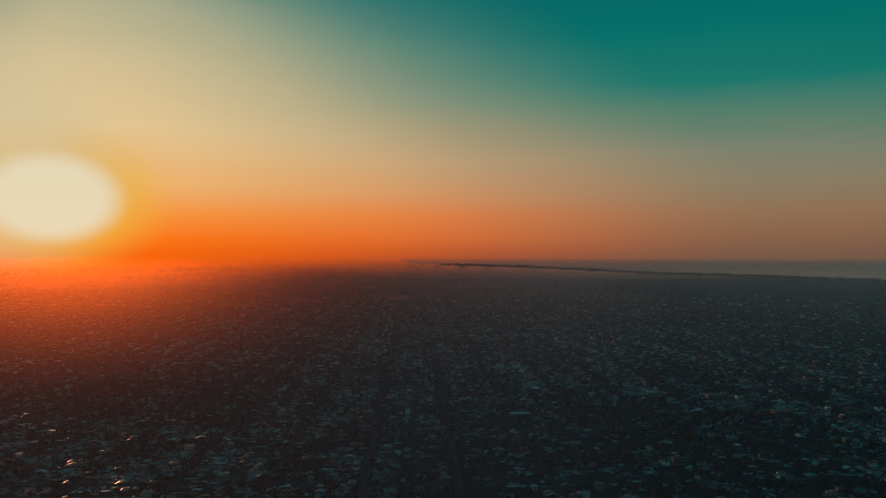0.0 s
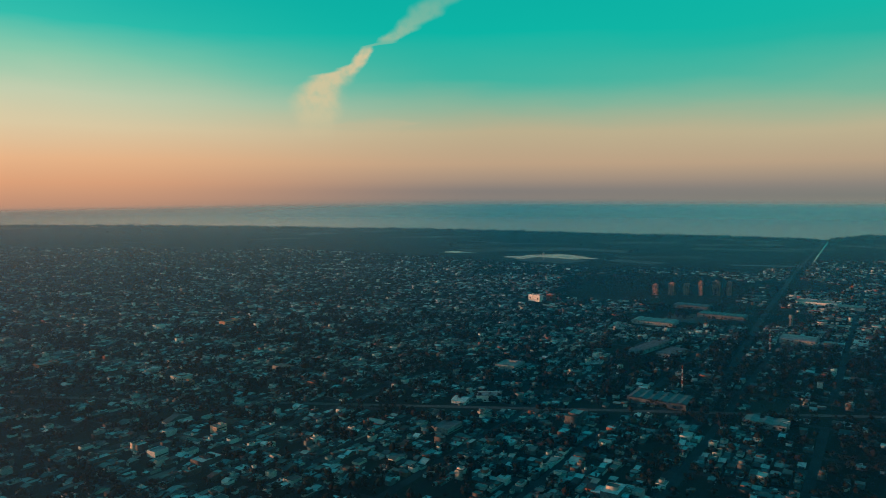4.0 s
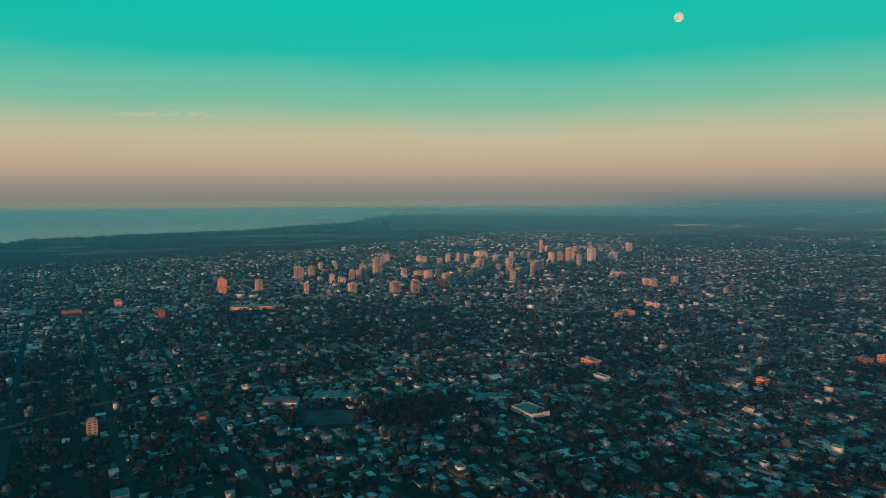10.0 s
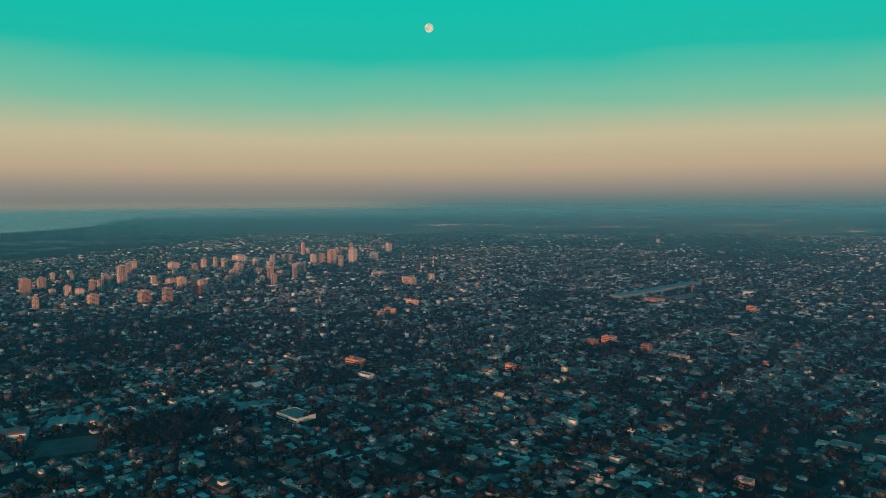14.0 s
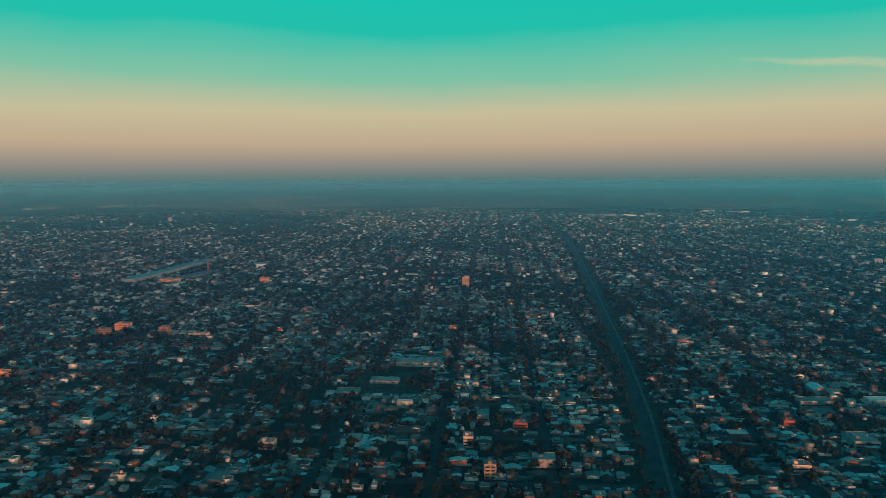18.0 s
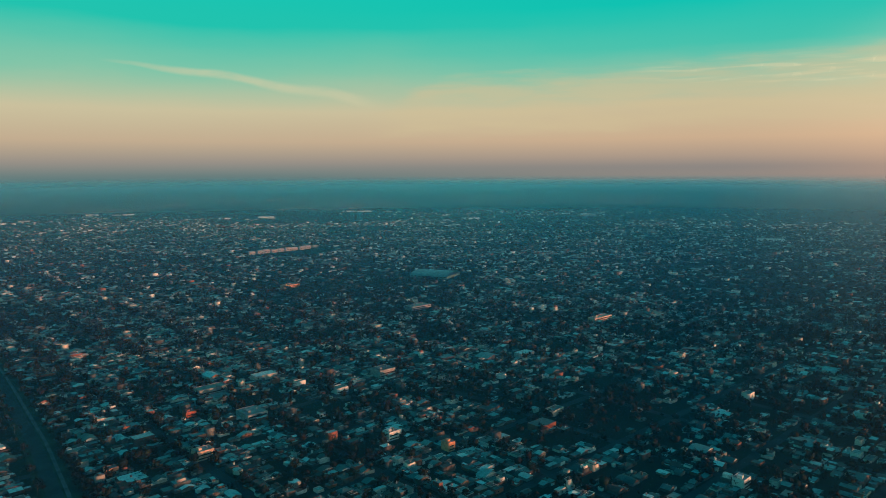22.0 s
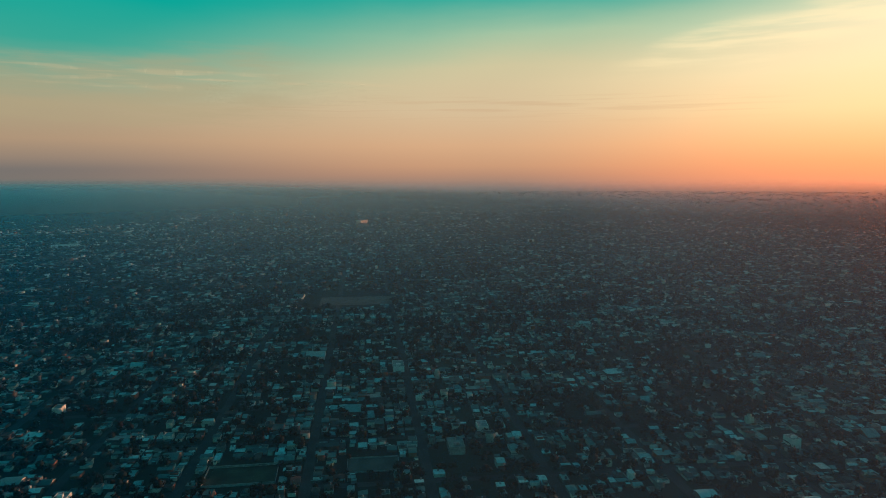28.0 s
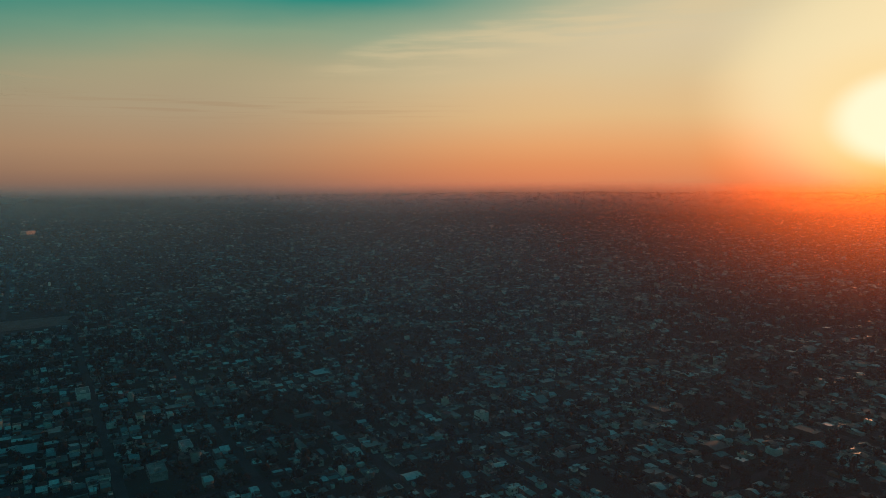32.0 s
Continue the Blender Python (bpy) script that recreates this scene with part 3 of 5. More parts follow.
def town(name, sel, fine, label):
    h = Heap()
    idx = np.nonzero(sel)[0]
    n = len(idx)
    x, y = LX[idx], LY[idx]
    w, d, ht, a = sizes(n)
    ht = ht + FOLK[idx] * RNG.uniform(0, 6, n)
    if not fine:
        # here and there two or three lots under one run of roofs
        d = d * np.where(RNG.random(n) < 0.25, RNG.uniform(1.3, 2.4, n), 1.0)
    else:
        # here and there a workshop or a store
        k = RNG.random(n) < 0.012
        w, d, ht = np.where(k, w * 1.9, w), np.where(k, d * 2.3, d), np.where(k, ht + 1.8, ht)
    g = (RNG.random(n) < 0.34) & (ht < 6)
    gable_houses(h, x[g], y[g], w[g], d[g], ht[g] * 0.9, a[g], w[g] * RNG.uniform(0.08, 0.2, g.sum()))
    f = ~g
    flat_houses(h, x[f], y[f], w[f], d[f], ht[f], a[f])
    if fine:
        # back rooms and sheds against the houses
        for share in (0.8, 0.45):
            k = RNG.random(n) < share
            m = k.sum()
            side = np.where(RNG.random(m) < 0.5, -1, 1) * (w[k] / 2 + RNG.uniform(0.5, 3.0, m))
            slip = RNG.uniform(-0.4, 0.4, m) * d[k]
            flat_houses(h, x[k] + side * U2[0] + slip * V2[0], y[k] + side * U2[1] + slip * V2[1], RNG.uniform(1.8, 5.5, m), RNG.uniform(2.0, 6, m), RNG.uniform(1.9, 2.9, m), a[k])
        # upper rooms, and water tanks on the roofs
        k = f & (RNG.random(n) < 0.26)
        m = k.sum()
        flat_houses(h, x[k], y[k], w[k] * RNG.uniform(0.3, 0.6, m), d[k] * RNG.uniform(0.4, 0.8, m), ht[k] + RNG.uniform(1.2, 2.8, m), a[k], 2.0)
        k = f & (RNG.random(n) < 0.35)
        m = k.sum()
        flat_houses(h, x[k] + RNG.uniform(-0.3, 0.3, m) * w[k], y[k] + RNG.uniform(-0.3, 0.3, m) * d[k], RNG.uniform(0.9, 1.8, m), RNG.uniform(0.9, 1.8, m), ht[k] + RNG.uniform(1.2, 2.4, m), a[k], 2.0)
        # yard walls
        k = RNG.random(n) < 0.3
        m = k.sum()
        slip = np.where(RNG.random(m) < 0.5, -1, 1) * (d[k] / 2 + 0.3)
        flat_houses(h, x[k] + slip * V2[0], y[k] + slip * V2[1], w[k] * RNG.uniform(1.2, 1.9, m), np.full(m, 0.35), RNG.uniform(1.6, 2.4, m), a[k])
    tagged(new(name, h.mesh(name, [M_WALL, M_ROOF])), label, "houses", kind="stuff")


town("houses_inner", rest & (LD < 1500), True, "crowded low houses with flat and tin roofs")
town("houses_middle", rest & (LD >= 1500) & (LD < 3200) & (LK < 0.62 - 0.18 * (LD > 2300)), False, "crowded low houses of the middle distance")
town("houses_outer", rest & (LD >= 3200) & (LK < np.interp(LD, [3200, 3700, 4600, 6500, 9500], [0.34, 0.2, 0.10, 0.06, 0.045]) * np.where(thick(LX / 9, LY / 9) > -0.2, 1.0, np.interp(LD, [3200, 4000], [0.7, 0.12]))), False, "scattered low houses far out in the haze")


def tuft(n, seed, size, core):
    """Corners and faces of one leafy crown of unit radius: loose triangles round a small uneven core."""
    r = np.random.default_rng(seed)
    way = r.normal(0, 1, (n, 3))
    way /= np.linalg.norm(way, axis=1)[:, None]
    way[:, 2] = np.abs(way[:, 2]) * 1.15 - 0.35
    mid = way * (0.35 + 0.62 * r.random((n, 1)) ** 0.6)
    v = (mid[:, None] + r.normal(0, size, (n, 3, 3))).reshape(-1, 3)
    f = np.arange(n * 3).reshape(-1, 3)
    if core:
        cv, cf = ICO1
        v = np.concatenate([v, cv * core * (1 + r.uniform(-0.3, 0.3, (len(cv), 1)))])
        f = np.concatenate([f, cf + n * 3])
    return v, f


RICH = [tuft(30, 60 + i, 0.24, 0.72 if i % 5 else 0.0) for i in range(7)]
LEAN = [tuft(14, 80 + i, 0.46, 0.0) for i in range(5)]
FAR_TUFT = [tuft(7, 90 + i, 0.55, 0.0) for i in range(5)]


def crowns(heap, x, y, r, tall, shapes, z0=0.35):
    """One crown a spot, each turned and stretched its own way."""
    n = len(x)
    kind, a = RNG.integers(0, len(shapes), n), RNG.uniform(0, 6.283, n)
    for i, (v, f) in enumerate(shapes):
        k = kind == i
        c, s, rr = np.cos(a[k])[:, None], np.sin(a[k])[:, None], r[k][:, None]
        px = (v[None, :, 0] * c - v[None, :, 1] * s) * rr + x[k][:, None]
        py = (v[None, :, 0] * s + v[None, :, 1] * c) * rr + y[k][:, None]
        pz = np.maximum((v[None, :, 2] * 0.5 + 0.5 + z0 * 0.3) * tall[k][:, None], 0.2)
        heap.put(np.stack([px, py, pz], 2), tile(f, k.sum(), len(v)), 0)


def wood(name, x, y, r, kind, label, shapes, tall=1.7):
    h = Heap()
    crowns(h, x, y, r, r * tall * RNG.uniform(0.8, 1.25, len(x)), shapes)
    return tagged(new(name, h.mesh(name, [M_LEAF])), label, kind, kind="stuff")


def tree_spots(d0, d1, per_block):
    area = math.pi * (d1 ** 2 - d0 ** 2)
    n = int(area / 10000 * per_block)
    d = np.sqrt(RNG.uniform(d0 ** 2, d1 ** 2, n))
    az = RNG.uniform(-180, 180, n)
    x, y = polar(az, d)
    u, v = x * U2[0] + y * U2[1], x * V2[0] + y * V2[1]
    # off the carriageways; half of the trees stand in rows along the streets
    fu, fv = (u - U0 + 50) % PITCH - 50, (v - V0 + 50) % PITCH - 50
    row = RNG.random(n) < 0.25
    u = np.where(row, u - fu + np.where(RNG.random(n) < 0.5, -6.5, 6.5), u)
    fu = (u - U0 + 50) % PITCH - 50
    x, y = plan(u, v)
    # in drifts: thick here, bare there
    drift = thick(x, y) + RNG.normal(0, 0.8, n) + np.where(np.abs(fu) < 24, 0.5, -0.3)
    ok = (drift + np.where(thick(x / 5 + 7, y / 5) > 0.9, 1.2, 0.0) > -0.7) | row
    ok &= (np.abs(fu) > 5.8) & (np.abs(fv) > 5.8) & in_town(x, y) & clear_of(x, y, -5)
    return x[ok], y[ok]


tx, ty = tree_spots(500, 1500, 84)
td = np.hypot(tx, ty)
torder = np.argsort(td + np.where(td < 515, 1e6, 0))
TREE_THINGS = torder[:270]
tk = np.ones(len(tx), bool)
tk[TREE_THINGS] = False
near_, far_ = tk & (td < 950), tk & (td >= 950)
wood("garden_trees", tx[near_], ty[near_], 1.9 + 4.2 * RNG.random(near_.sum()) ** 1.5, "trees", "dark garden and street trees between the houses", RICH)
wood("garden_trees", tx[far_], ty[far_], 1.9 + 4.0 * RNG.random(far_.sum()) ** 1.5, "trees", "dark garden trees between houses further off", LEAN)
mx, my = tree_spots(1500, 3300, 40)
wood("middle_trees", mx, my, RNG.uniform(2.2, 5.6, len(mx)), "trees", "dark trees between houses of the middle distance", FAR_TUFT)


fx, fy = polar(RNG.uniform(-180, 180, 26000), np.sqrt(RNG.uniform(3300.0 ** 2, 9300.0 ** 2, 26000)))
k_ = in_town(fx, fy) & (thick(fx / 9, fy / 9) + RNG.normal(0, 0.6, 26000) < 0.1) & clear_of(fx, fy)
wood("far_trees", fx[k_], fy[k_], RNG.uniform(4.0, 12.0, k_.sum()), "trees", "dark clumps of trees far out in the haze", FAR_TUFT, 1.2)

k_ = RNG.integers(0, len(AVENUE) - 12, 420)
f_ = RNG.random(420)
p_ = AVENUE[k_] + (AVENUE[k_ + 1] - AVENUE[k_]) * f_[:, None]
e_ = np.where(RNG.random(420) < 0.7, -1, 1) * RNG.uniform(11, 19, 420)
wood("avenue_trees", p_[:, 0] + e_, p_[:, 1], RNG.uniform(1.8, 4.4, 420), "trees", "dark trees along the wide avenue", RICH)


# dark woods: a grove in the town, belts in the fields and along the shore
def grove(name, cx, cy, rx, ry, n, r0, r1, label):
    a = RNG.uniform(0, 6.283, n)
    k = np.sqrt(RNG.random(n)) * (1 + 0.25 * np.sin(3 * a + 1) + 0.15 * np.sin(5 * a))
    wood(name, cx + rx * k * np.cos(a), cy + ry * k * np.sin(a), RNG.uniform(r0, r1, n), "trees", label, RICH, 2.0)


grove("grove", 745, -335, 52, 74, 330, 2.4, 5.0, "dense dark grove of tall trees in the town")

grove("field_trees", 1990, 640, 260, 260, 330, 2.5, 6.0, "scattered dark trees in the open fields by the towers")
# clumps added sunward of the halls to keep low sunlight off their walls
for bx_, by_ in ((1480, 425), (1350, 500), (1580, 500), (1085, 440), (1075, 385), (820, 325), (800, 195), (1780, 270), (1300, 235)):
    grove("yard_trees", bx_, by_, 26, 20, 24, 2.6, 5.0, "dark clump of trees added to shade the factory halls")
grove("arena_trees", -1040, -1262, 26, 14, 26, 3.0, 5.0, "dark trees beside the sports hall")
grove("plot_trees", 112, -812, 13, 34, 34, 2.4, 5.0, "old dark trees on the open ground")
grove("plot_trees", 180, -852, 22, 9, 16, 2.0, 4.0, "dark trees at the edge of the open ground")
grove("yard_trees", 1560, 345, 150, 150, 120, 2.0, 5.0, "scattered dark trees round the factory yards")


def shore_woods():
    n = 6000
    az = RNG.uniform(-126, 4, n)
    s = along(SHORE, az)
    e = np.minimum(along(EDGE, az), s * 0.9)
    t = RNG.random(n) ** 0.45
    d = np.where(RNG.random(n) < 0.75, s - RNG.random(n) ** 1.5 * 0.05 * s - 10, e + (s - e) * t)
    x, y = polar(az, d)
    # hedges and copses in the fields, not an even scatter
    copse = np.sin(az * 3.1) + np.sin(d / 140.0 + az) + np.sin(d / 61.0) > 1.1
    keep = clear_of(x, y, 10) & (d < 9900) & (copse | (d > s * 0.945))
    return x[keep], y[keep], (RNG.uniform(6, 12, n) * np.clip(d / 5500, 0.8, 2.2))[keep]


sx_, sy_, sr_ = shore_woods()
wood("shore_woods", sx_, sy_, sr_, "woods", "dark belt of woods along the river shore", LEAN, 1.5)
n = 5000
oaz = RNG.uniform(-354, -130, n)
od = RNG.uniform(3300, 9000, n)
od = np.where((oaz > -354) & (oaz < -254), 3300 + (od - 3300) * 0.16, od)
ox_, oy_ = polar(oaz, od)
wood("outer_trees", ox_, oy_, RNG.uniform(5, 14, n), "trees", "dark trees scattered over the far plain", FAR_TUFT, 1.2)


# ---- helpers for things ----
def slab(bm, x0, y0, z0, x1, y1, z1):
    """A box between two corners."""
    v = [bm.verts.new(p) for p in ((x0, y0, z0), (x1, y0, z0), (x1, y1, z0), (x0, y1, z0), (x0, y0, z1), (x1, y0, z1), (x1, y1, z1), (x0, y1, z1))]
    for f in ((3, 2, 1, 0), (4, 5, 6, 7), (0, 1, 5, 4), (1, 2, 6, 5), (2, 3, 7, 6), (3, 0, 4, 7)):
        bm.faces.new([v[i] for i in f])
    return v


def cyl(bm, x, y, z0, z1, r0, r1, n=8, dx=0.0, dy=0.0):
    a = [bm.verts.new((x + r0 * math.cos(6.2832 * i / n), y + r0 * math.sin(6.2832 * i / n), z0)) for i in range(n)]
    b = [bm.verts.new((x + dx + r1 * math.cos(6.2832 * i / n), y + dy + r1 * math.sin(6.2832 * i / n), z1)) for i in range(n)]
    for i in range(n):
        bm.faces.new((a[i], a[(i + 1) % n], b[(i + 1) % n], b[i]))
    bm.faces.new(b)


def gable(bm, w, d, z, rise, over=0.4, thick=0.15):
    """A two-slope roof over a w x d plan, its ridge along y, with eaves."""
    x, y, low = w / 2 + over, d / 2 + over, z - over * rise / (w / 2)
    top = [bm.verts.new(p) for p in ((-x, -y, low), (0, -y, z + rise), (x, -y, low), (-x, y, low), (0, y, z + rise), (x, y, low))]
    bot = [bm.verts.new((p.co.x, p.co.y, p.co.z - thick)) for p in top]
    for f in ((0, 1, 4, 3), (1, 2, 5, 4)):
        bm.faces.new([top[i] for i in reversed(f)])
        bm.faces.new([bot[i] for i in f])
    for a, b in ((0, 1), (1, 2), (2, 5), (5, 4), (4, 3), (3, 0)):
        bm.faces.new((top[a], top[b], bot[b], bot[a]))


def hip(bm, w, d, z, rise, over=0.4):
    x, y = w / 2 + over, d / 2 + over
    r = max(d / 2 - w / 2, 0.3)
    e = [bm.verts.new(p) for p in ((-x, -y, z), (x, -y, z), (x, y, z), (-x, y, z))]
    a, b = bm.verts.new((0, -r, z + rise)), bm.verts.new((0, r, z + rise))
    for f in ((e[0], e[1], a), (e[1], e[2], b, a), (e[2], e[3], b), (e[3], e[0], a, b), (e[3], e[2], e[1], e[0])):
        bm.faces.new(f)


def gable_wall(bm, w, d, h, rise):
    slab(bm, -w / 2, -d / 2, 0, w / 2, d / 2, h)
    for y in (-d / 2, d / 2):
        q = [bm.verts.new(p) for p in ((-w / 2, y, h), (w / 2, y, h), (0, y, h + rise))]
        bm.faces.new(q if y < 0 else q[::-1])


def part(name, bm, mat, parent, label="", place=None):
    bmesh.ops.recalc_face_normals(bm, faces=bm.faces)
    me = bpy.data.meshes.new(name)
    bm.to_mesh(me)
    bm.free()
    me.materials.append(mat)
    ob = new(name, me)
    ob.parent = parent
    if place is not None:
        ob.location = place
    return tagged(ob, label) if label else ob


def again(ob, name, parent, place):
    """The same piece once more, on the same mesh."""
    o = new(name, ob.data)
    o.parent, o.location = parent, place
    return o


def box_part(name, mat, parent, x0, y0, z0, x1, y1, z1, label=""):
    bm = bmesh.new()
    slab(bm, x0, y0, z0, x1, y1, z1)
    return part(name, bm, mat, parent, label)


# ---- nearest houses, each a thing of its own ----
def openings(parent, w, d, h, r, front=-1):
    """A door, and windows with a dark pane, on the front and the sides."""
    y = front * d / 2
    x = r.uniform(-0.25, 0.25) * w
    box_part("door", M_BARK, parent, x - 0.45, y - 0.06, 0, x + 0.45, y + 0.06, 2.05, "dark wooden door")
    win = None
    spots = [((-0.33 if x > 0 else 0.33) * w, y, 0)]
    if h > 5:
        spots += [(0.28 * w, y, 2.9), (-0.28 * w, y, 2.9)]
    for sx, sy, sz in spots:
        if win is None:
            win = box_part("window", M_GLASS, parent, -0.7, -0.05, 1.0, 0.7, 0.05, 2.1, "dark glass window")
            win.location = (sx, sy, sz)
        else:
            again(win, "window", parent, (sx, sy, sz))
    side = box_part("window", M_GLASS, parent, -0.05, -0.6, 1.0, 0.05, 0.6, 2.0, "dark glass window")
    side.location = (w / 2, r.uniform(-0.2, 0.2) * d, h - 3.0 if h > 5 else 0)


def tank(parent, x, y, z):
    bm = bmesh.new()
    cyl(bm, x, y, z, z + 1.0, 0.55, 0.42, 8)
    drum = bmesh.new()
    cyl(drum, x, y, z + 1.0, z + 2.1, 0.62, 0.6, 10)
    drum = part("water_tank", drum, M_CONCRETE, parent, "grey roof water tank on a stand")
    part("stand", bm, M_STEEL, drum, "round metal stand")


def house(kind, seed):
    r = random.Random(seed)
    w, d = r.uniform(4.6, 7.2), r.uniform(6.0, 10.0)
    top = new({"flat": "flat_roofed_house", "gable": "gabled_house", "hip": "hipped_house", "upper": "two_storey_house", "shed": "lean_roofed_house"}[kind])
    if kind == "flat":
        h = r.uniform(2.9, 3.6)
        box_part("wall", M_WALL1, top, -w / 2, -d / 2, 0, w / 2, d / 2, h)
        box_part("roof", M_ROOF1, top, -w / 2 + 0.2, -d / 2 + 0.2, h, w / 2 - 0.2, d / 2 - 0.2, h + 0.06, "flat grey roof slab")
        bm = bmesh.new()
        p = r.uniform(0.25, 0.6)
        for a in ((-w / 2, -d / 2, w / 2, -d / 2 + 0.18), (-w / 2, d / 2 - 0.18, w / 2, d / 2), (-w / 2, -d / 2 + 0.19, -w / 2 + 0.18, d / 2 - 0.19),
                  (w / 2 - 0.18, -d / 2 + 0.19, w / 2, d / 2 - 0.19)):
            slab(bm, a[0], a[1], h, a[2], a[3], h + p)
        part("parapet", bm, M_WALL1, top, "low rendered parapet")
        tank(top, r.uniform(-0.3, 0.3) * w, r.uniform(0.1, 0.35) * d, h + 0.06)
        label = "low rendered house with a flat parapet roof"
    elif kind == "gable":
        h, rise = r.uniform(2.6, 3.2), w * r.uniform(0.14, 0.26)
        bm = bmesh.new()
        gable_wall(bm, w, d, h, rise)
        part("wall", bm, M_WALL1, top)
        bm = bmesh.new()
        gable(bm, w, d, h + 0.16, rise)
        part("roof", bm, M_ROOF1, top, "pitched sheet-metal roof with eaves")
        bm = bmesh.new()
        x = r.choice((-1, 1)) * w * 0.25
        slab(bm, x - 0.3, d * 0.2 - 0.3, h, x + 0.3, d * 0.2 + 0.3, h + rise + 0.7)
        slab(bm, x - 0.38, d * 0.2 - 0.38, h + rise + 0.7, x + 0.38, d * 0.2 + 0.38, h + rise + 0.8)
        part("chimney", bm, M_WALL1, top, "small rendered chimney")
        label = "low house with a pitched sheet-metal roof"
    elif kind == "hip":
        h = r.uniform(2.7, 3.3)
        w = min(w, d - 0.8)
        box_part("wall", M_WALL1, top, -w / 2, -d / 2, 0, w / 2, d / 2, h)
        bm = bmesh.new()
        hip(bm, w, d, h + 0.01, w * r.uniform(0.2, 0.3))
        part("roof", bm, M_ROOF1, top, "hipped tiled roof")
        bm = bmesh.new()
        slab(bm, -w / 2, -d / 2 - 2.2, 2.3, w / 2 * r.uniform(0.0, 0.9), -d / 2 - 0.02, 2.42)
        porch = part("porch", bm, M_ROOF1, top, "thin porch roof on a post")
        box_part("post", M_BARK, porch, -w / 2, -d / 2 - 2.2, 0, -w / 2 + 0.15, -d / 2 - 2.05, 2.3, "slim post")
        label = "low house with a hipped roof and a porch"
    elif kind == "upper":
        h = r.uniform(5.4, 6.6)
        cut = d * r.uniform(-0.1, 0.25)
        bm = bmesh.new()
        slab(bm, -w / 2, -d / 2, 0, w / 2, d / 2, 3.0)
        part("wall", bm, M_WALL1, top)
        box_part("upper_wall", M_WALL1, top, -w / 2 + 0.01, -d / 2 + 0.01, 3.0, w / 2 - 0.01, cut, h, "rendered upper storey")
        box_part("roof", M_ROOF1, top, -w / 2 - 0.2, -d / 2 - 0.2, h, w / 2 + 0.2, cut + 0.2, h + 0.18, "flat concrete roof slab")
        box_part("terrace", M_ROOF1, top, -w / 2 + 0.15, cut + 0.02, 3.0, w / 2 - 0.15, d / 2 - 0.15, 3.06, "bare roof terrace")
        tank(top, 0.2 * w, cut - 1.5, h + 0.18)
        label = "two-storey rendered house with a roof terrace"
    else:
        h = r.uniform(2.8, 3.8)
        bm = bmesh.new()
        v = slab(bm, -w / 2, -d / 2, 0, w / 2, d / 2, h)
        for i in (5, 6):
            v[i].co.z += 0.7
        part("wall", bm, M_WALL1, top)
        bm = bmesh.new()
        v = slab(bm, -w / 2 - 0.3, -d / 2 - 0.3, h + 0.02, w / 2 + 0.3, d / 2 + 0.3, h + 0.1)
        for i in (1, 2, 5, 6):
            v[i].co.z += 0.76
        part("roof", bm, M_ROOF1, top, "single-slope corrugated roof")
        bm = bmesh.new()
        slab(bm, -w / 3, -d / 2 - 1.8, 0, w / 3, -d / 2 - 0.02, 2.2)
        part("lean_to", bm, M_WALL1, top, "low lean-to shed")
        label = "plain house with a single-slope corrugated roof"
    openings(top, w, d, h, r)
    return tagged(top, label, "house", "low houses near the avenue and the fields"), (w, d)


KINDS = ["flat", "gable", "flat", "upper", "hip", "shed", "flat", "gable"]
PROTOS = [house(KINDS[i % 8], 100 + i)[0] for i in range(24)]
r_house = random.Random(5)
for i, k in enumerate(HOUSE_THINGS):
    m = pose(LX[k], LY[k], 0, 0, 0, math.degrees(GRID) + 90 + 180 * r_house.randrange(2) + r_house.gauss(0, 1))
    if i < len(PROTOS):
        PROTOS[i].matrix_basis = m
    else:
        copy_thing(r_house.choice(PROTOS), m)


# ---- nearest trees ----
def tree(seed):
    r = random.Random(seed)
    top = new("tree")
    hgt, spread = r.uniform(5.5, 9.5), r.uniform(2.2, 3.6)
    bm = bmesh.new()
    cyl(bm, 0, 0, 0, hgt * 0.45, 0.24, 0.15, 7, r.uniform(-0.2, 0.2), r.uniform(-0.2, 0.2))
    for i in range(5):
        a, l = 1.257 * i + r.uniform(-0.4, 0.4), spread * r.uniform(0.45, 0.75)
        cyl(bm, 0, 0, hgt * r.uniform(0.28, 0.42), hgt * r.uniform(0.55, 0.8), 0.1, 0.03, 5, l * math.cos(a), l * math.sin(a))
    part("trunk", bm, M_BARK, top, "dark trunk with spreading limbs")
    h = Heap()
    n = 34
    rr = np.random.default_rng(seed)
    a, k, t = rr.uniform(0, 6.283, n), np.sqrt(rr.random(n)), rr.random(n)
    shape = np.sin(np.pi * (0.18 + 0.75 * t))
    clumps(h, spread * k * shape * np.cos(a), spread * k * shape * np.sin(a), hgt * (0.36 + 0.6 * t), rr.uniform(0.45, 1.05, n), 0.75, ICO1, 0.4)
    v, f = tuft(110, seed, 0.16, 0.0)
    h.put(v * [spread, spread, hgt * 0.42] + [0, 0, hgt * 0.62], f)
    ob = new("crown", h.mesh("crown", [M_LEAF1], warp=False))
    ob.parent = top
    tagged(ob, "uneven dark leafy crown")
    return tagged(top, "dark leafy garden tree with an uneven crown", "tree", "garden trees")


TREES = [tree(40 + i) for i in range(7)]
for i, k in enumerate(TREE_THINGS):
    m = pose(tx[k], ty[k], 0, 0, 0, r_house.uniform(0, 360))
    if i < len(TREES):
        TREES[i].matrix_basis = m
    else:
        copy_thing(r_house.choice(TREES), m)


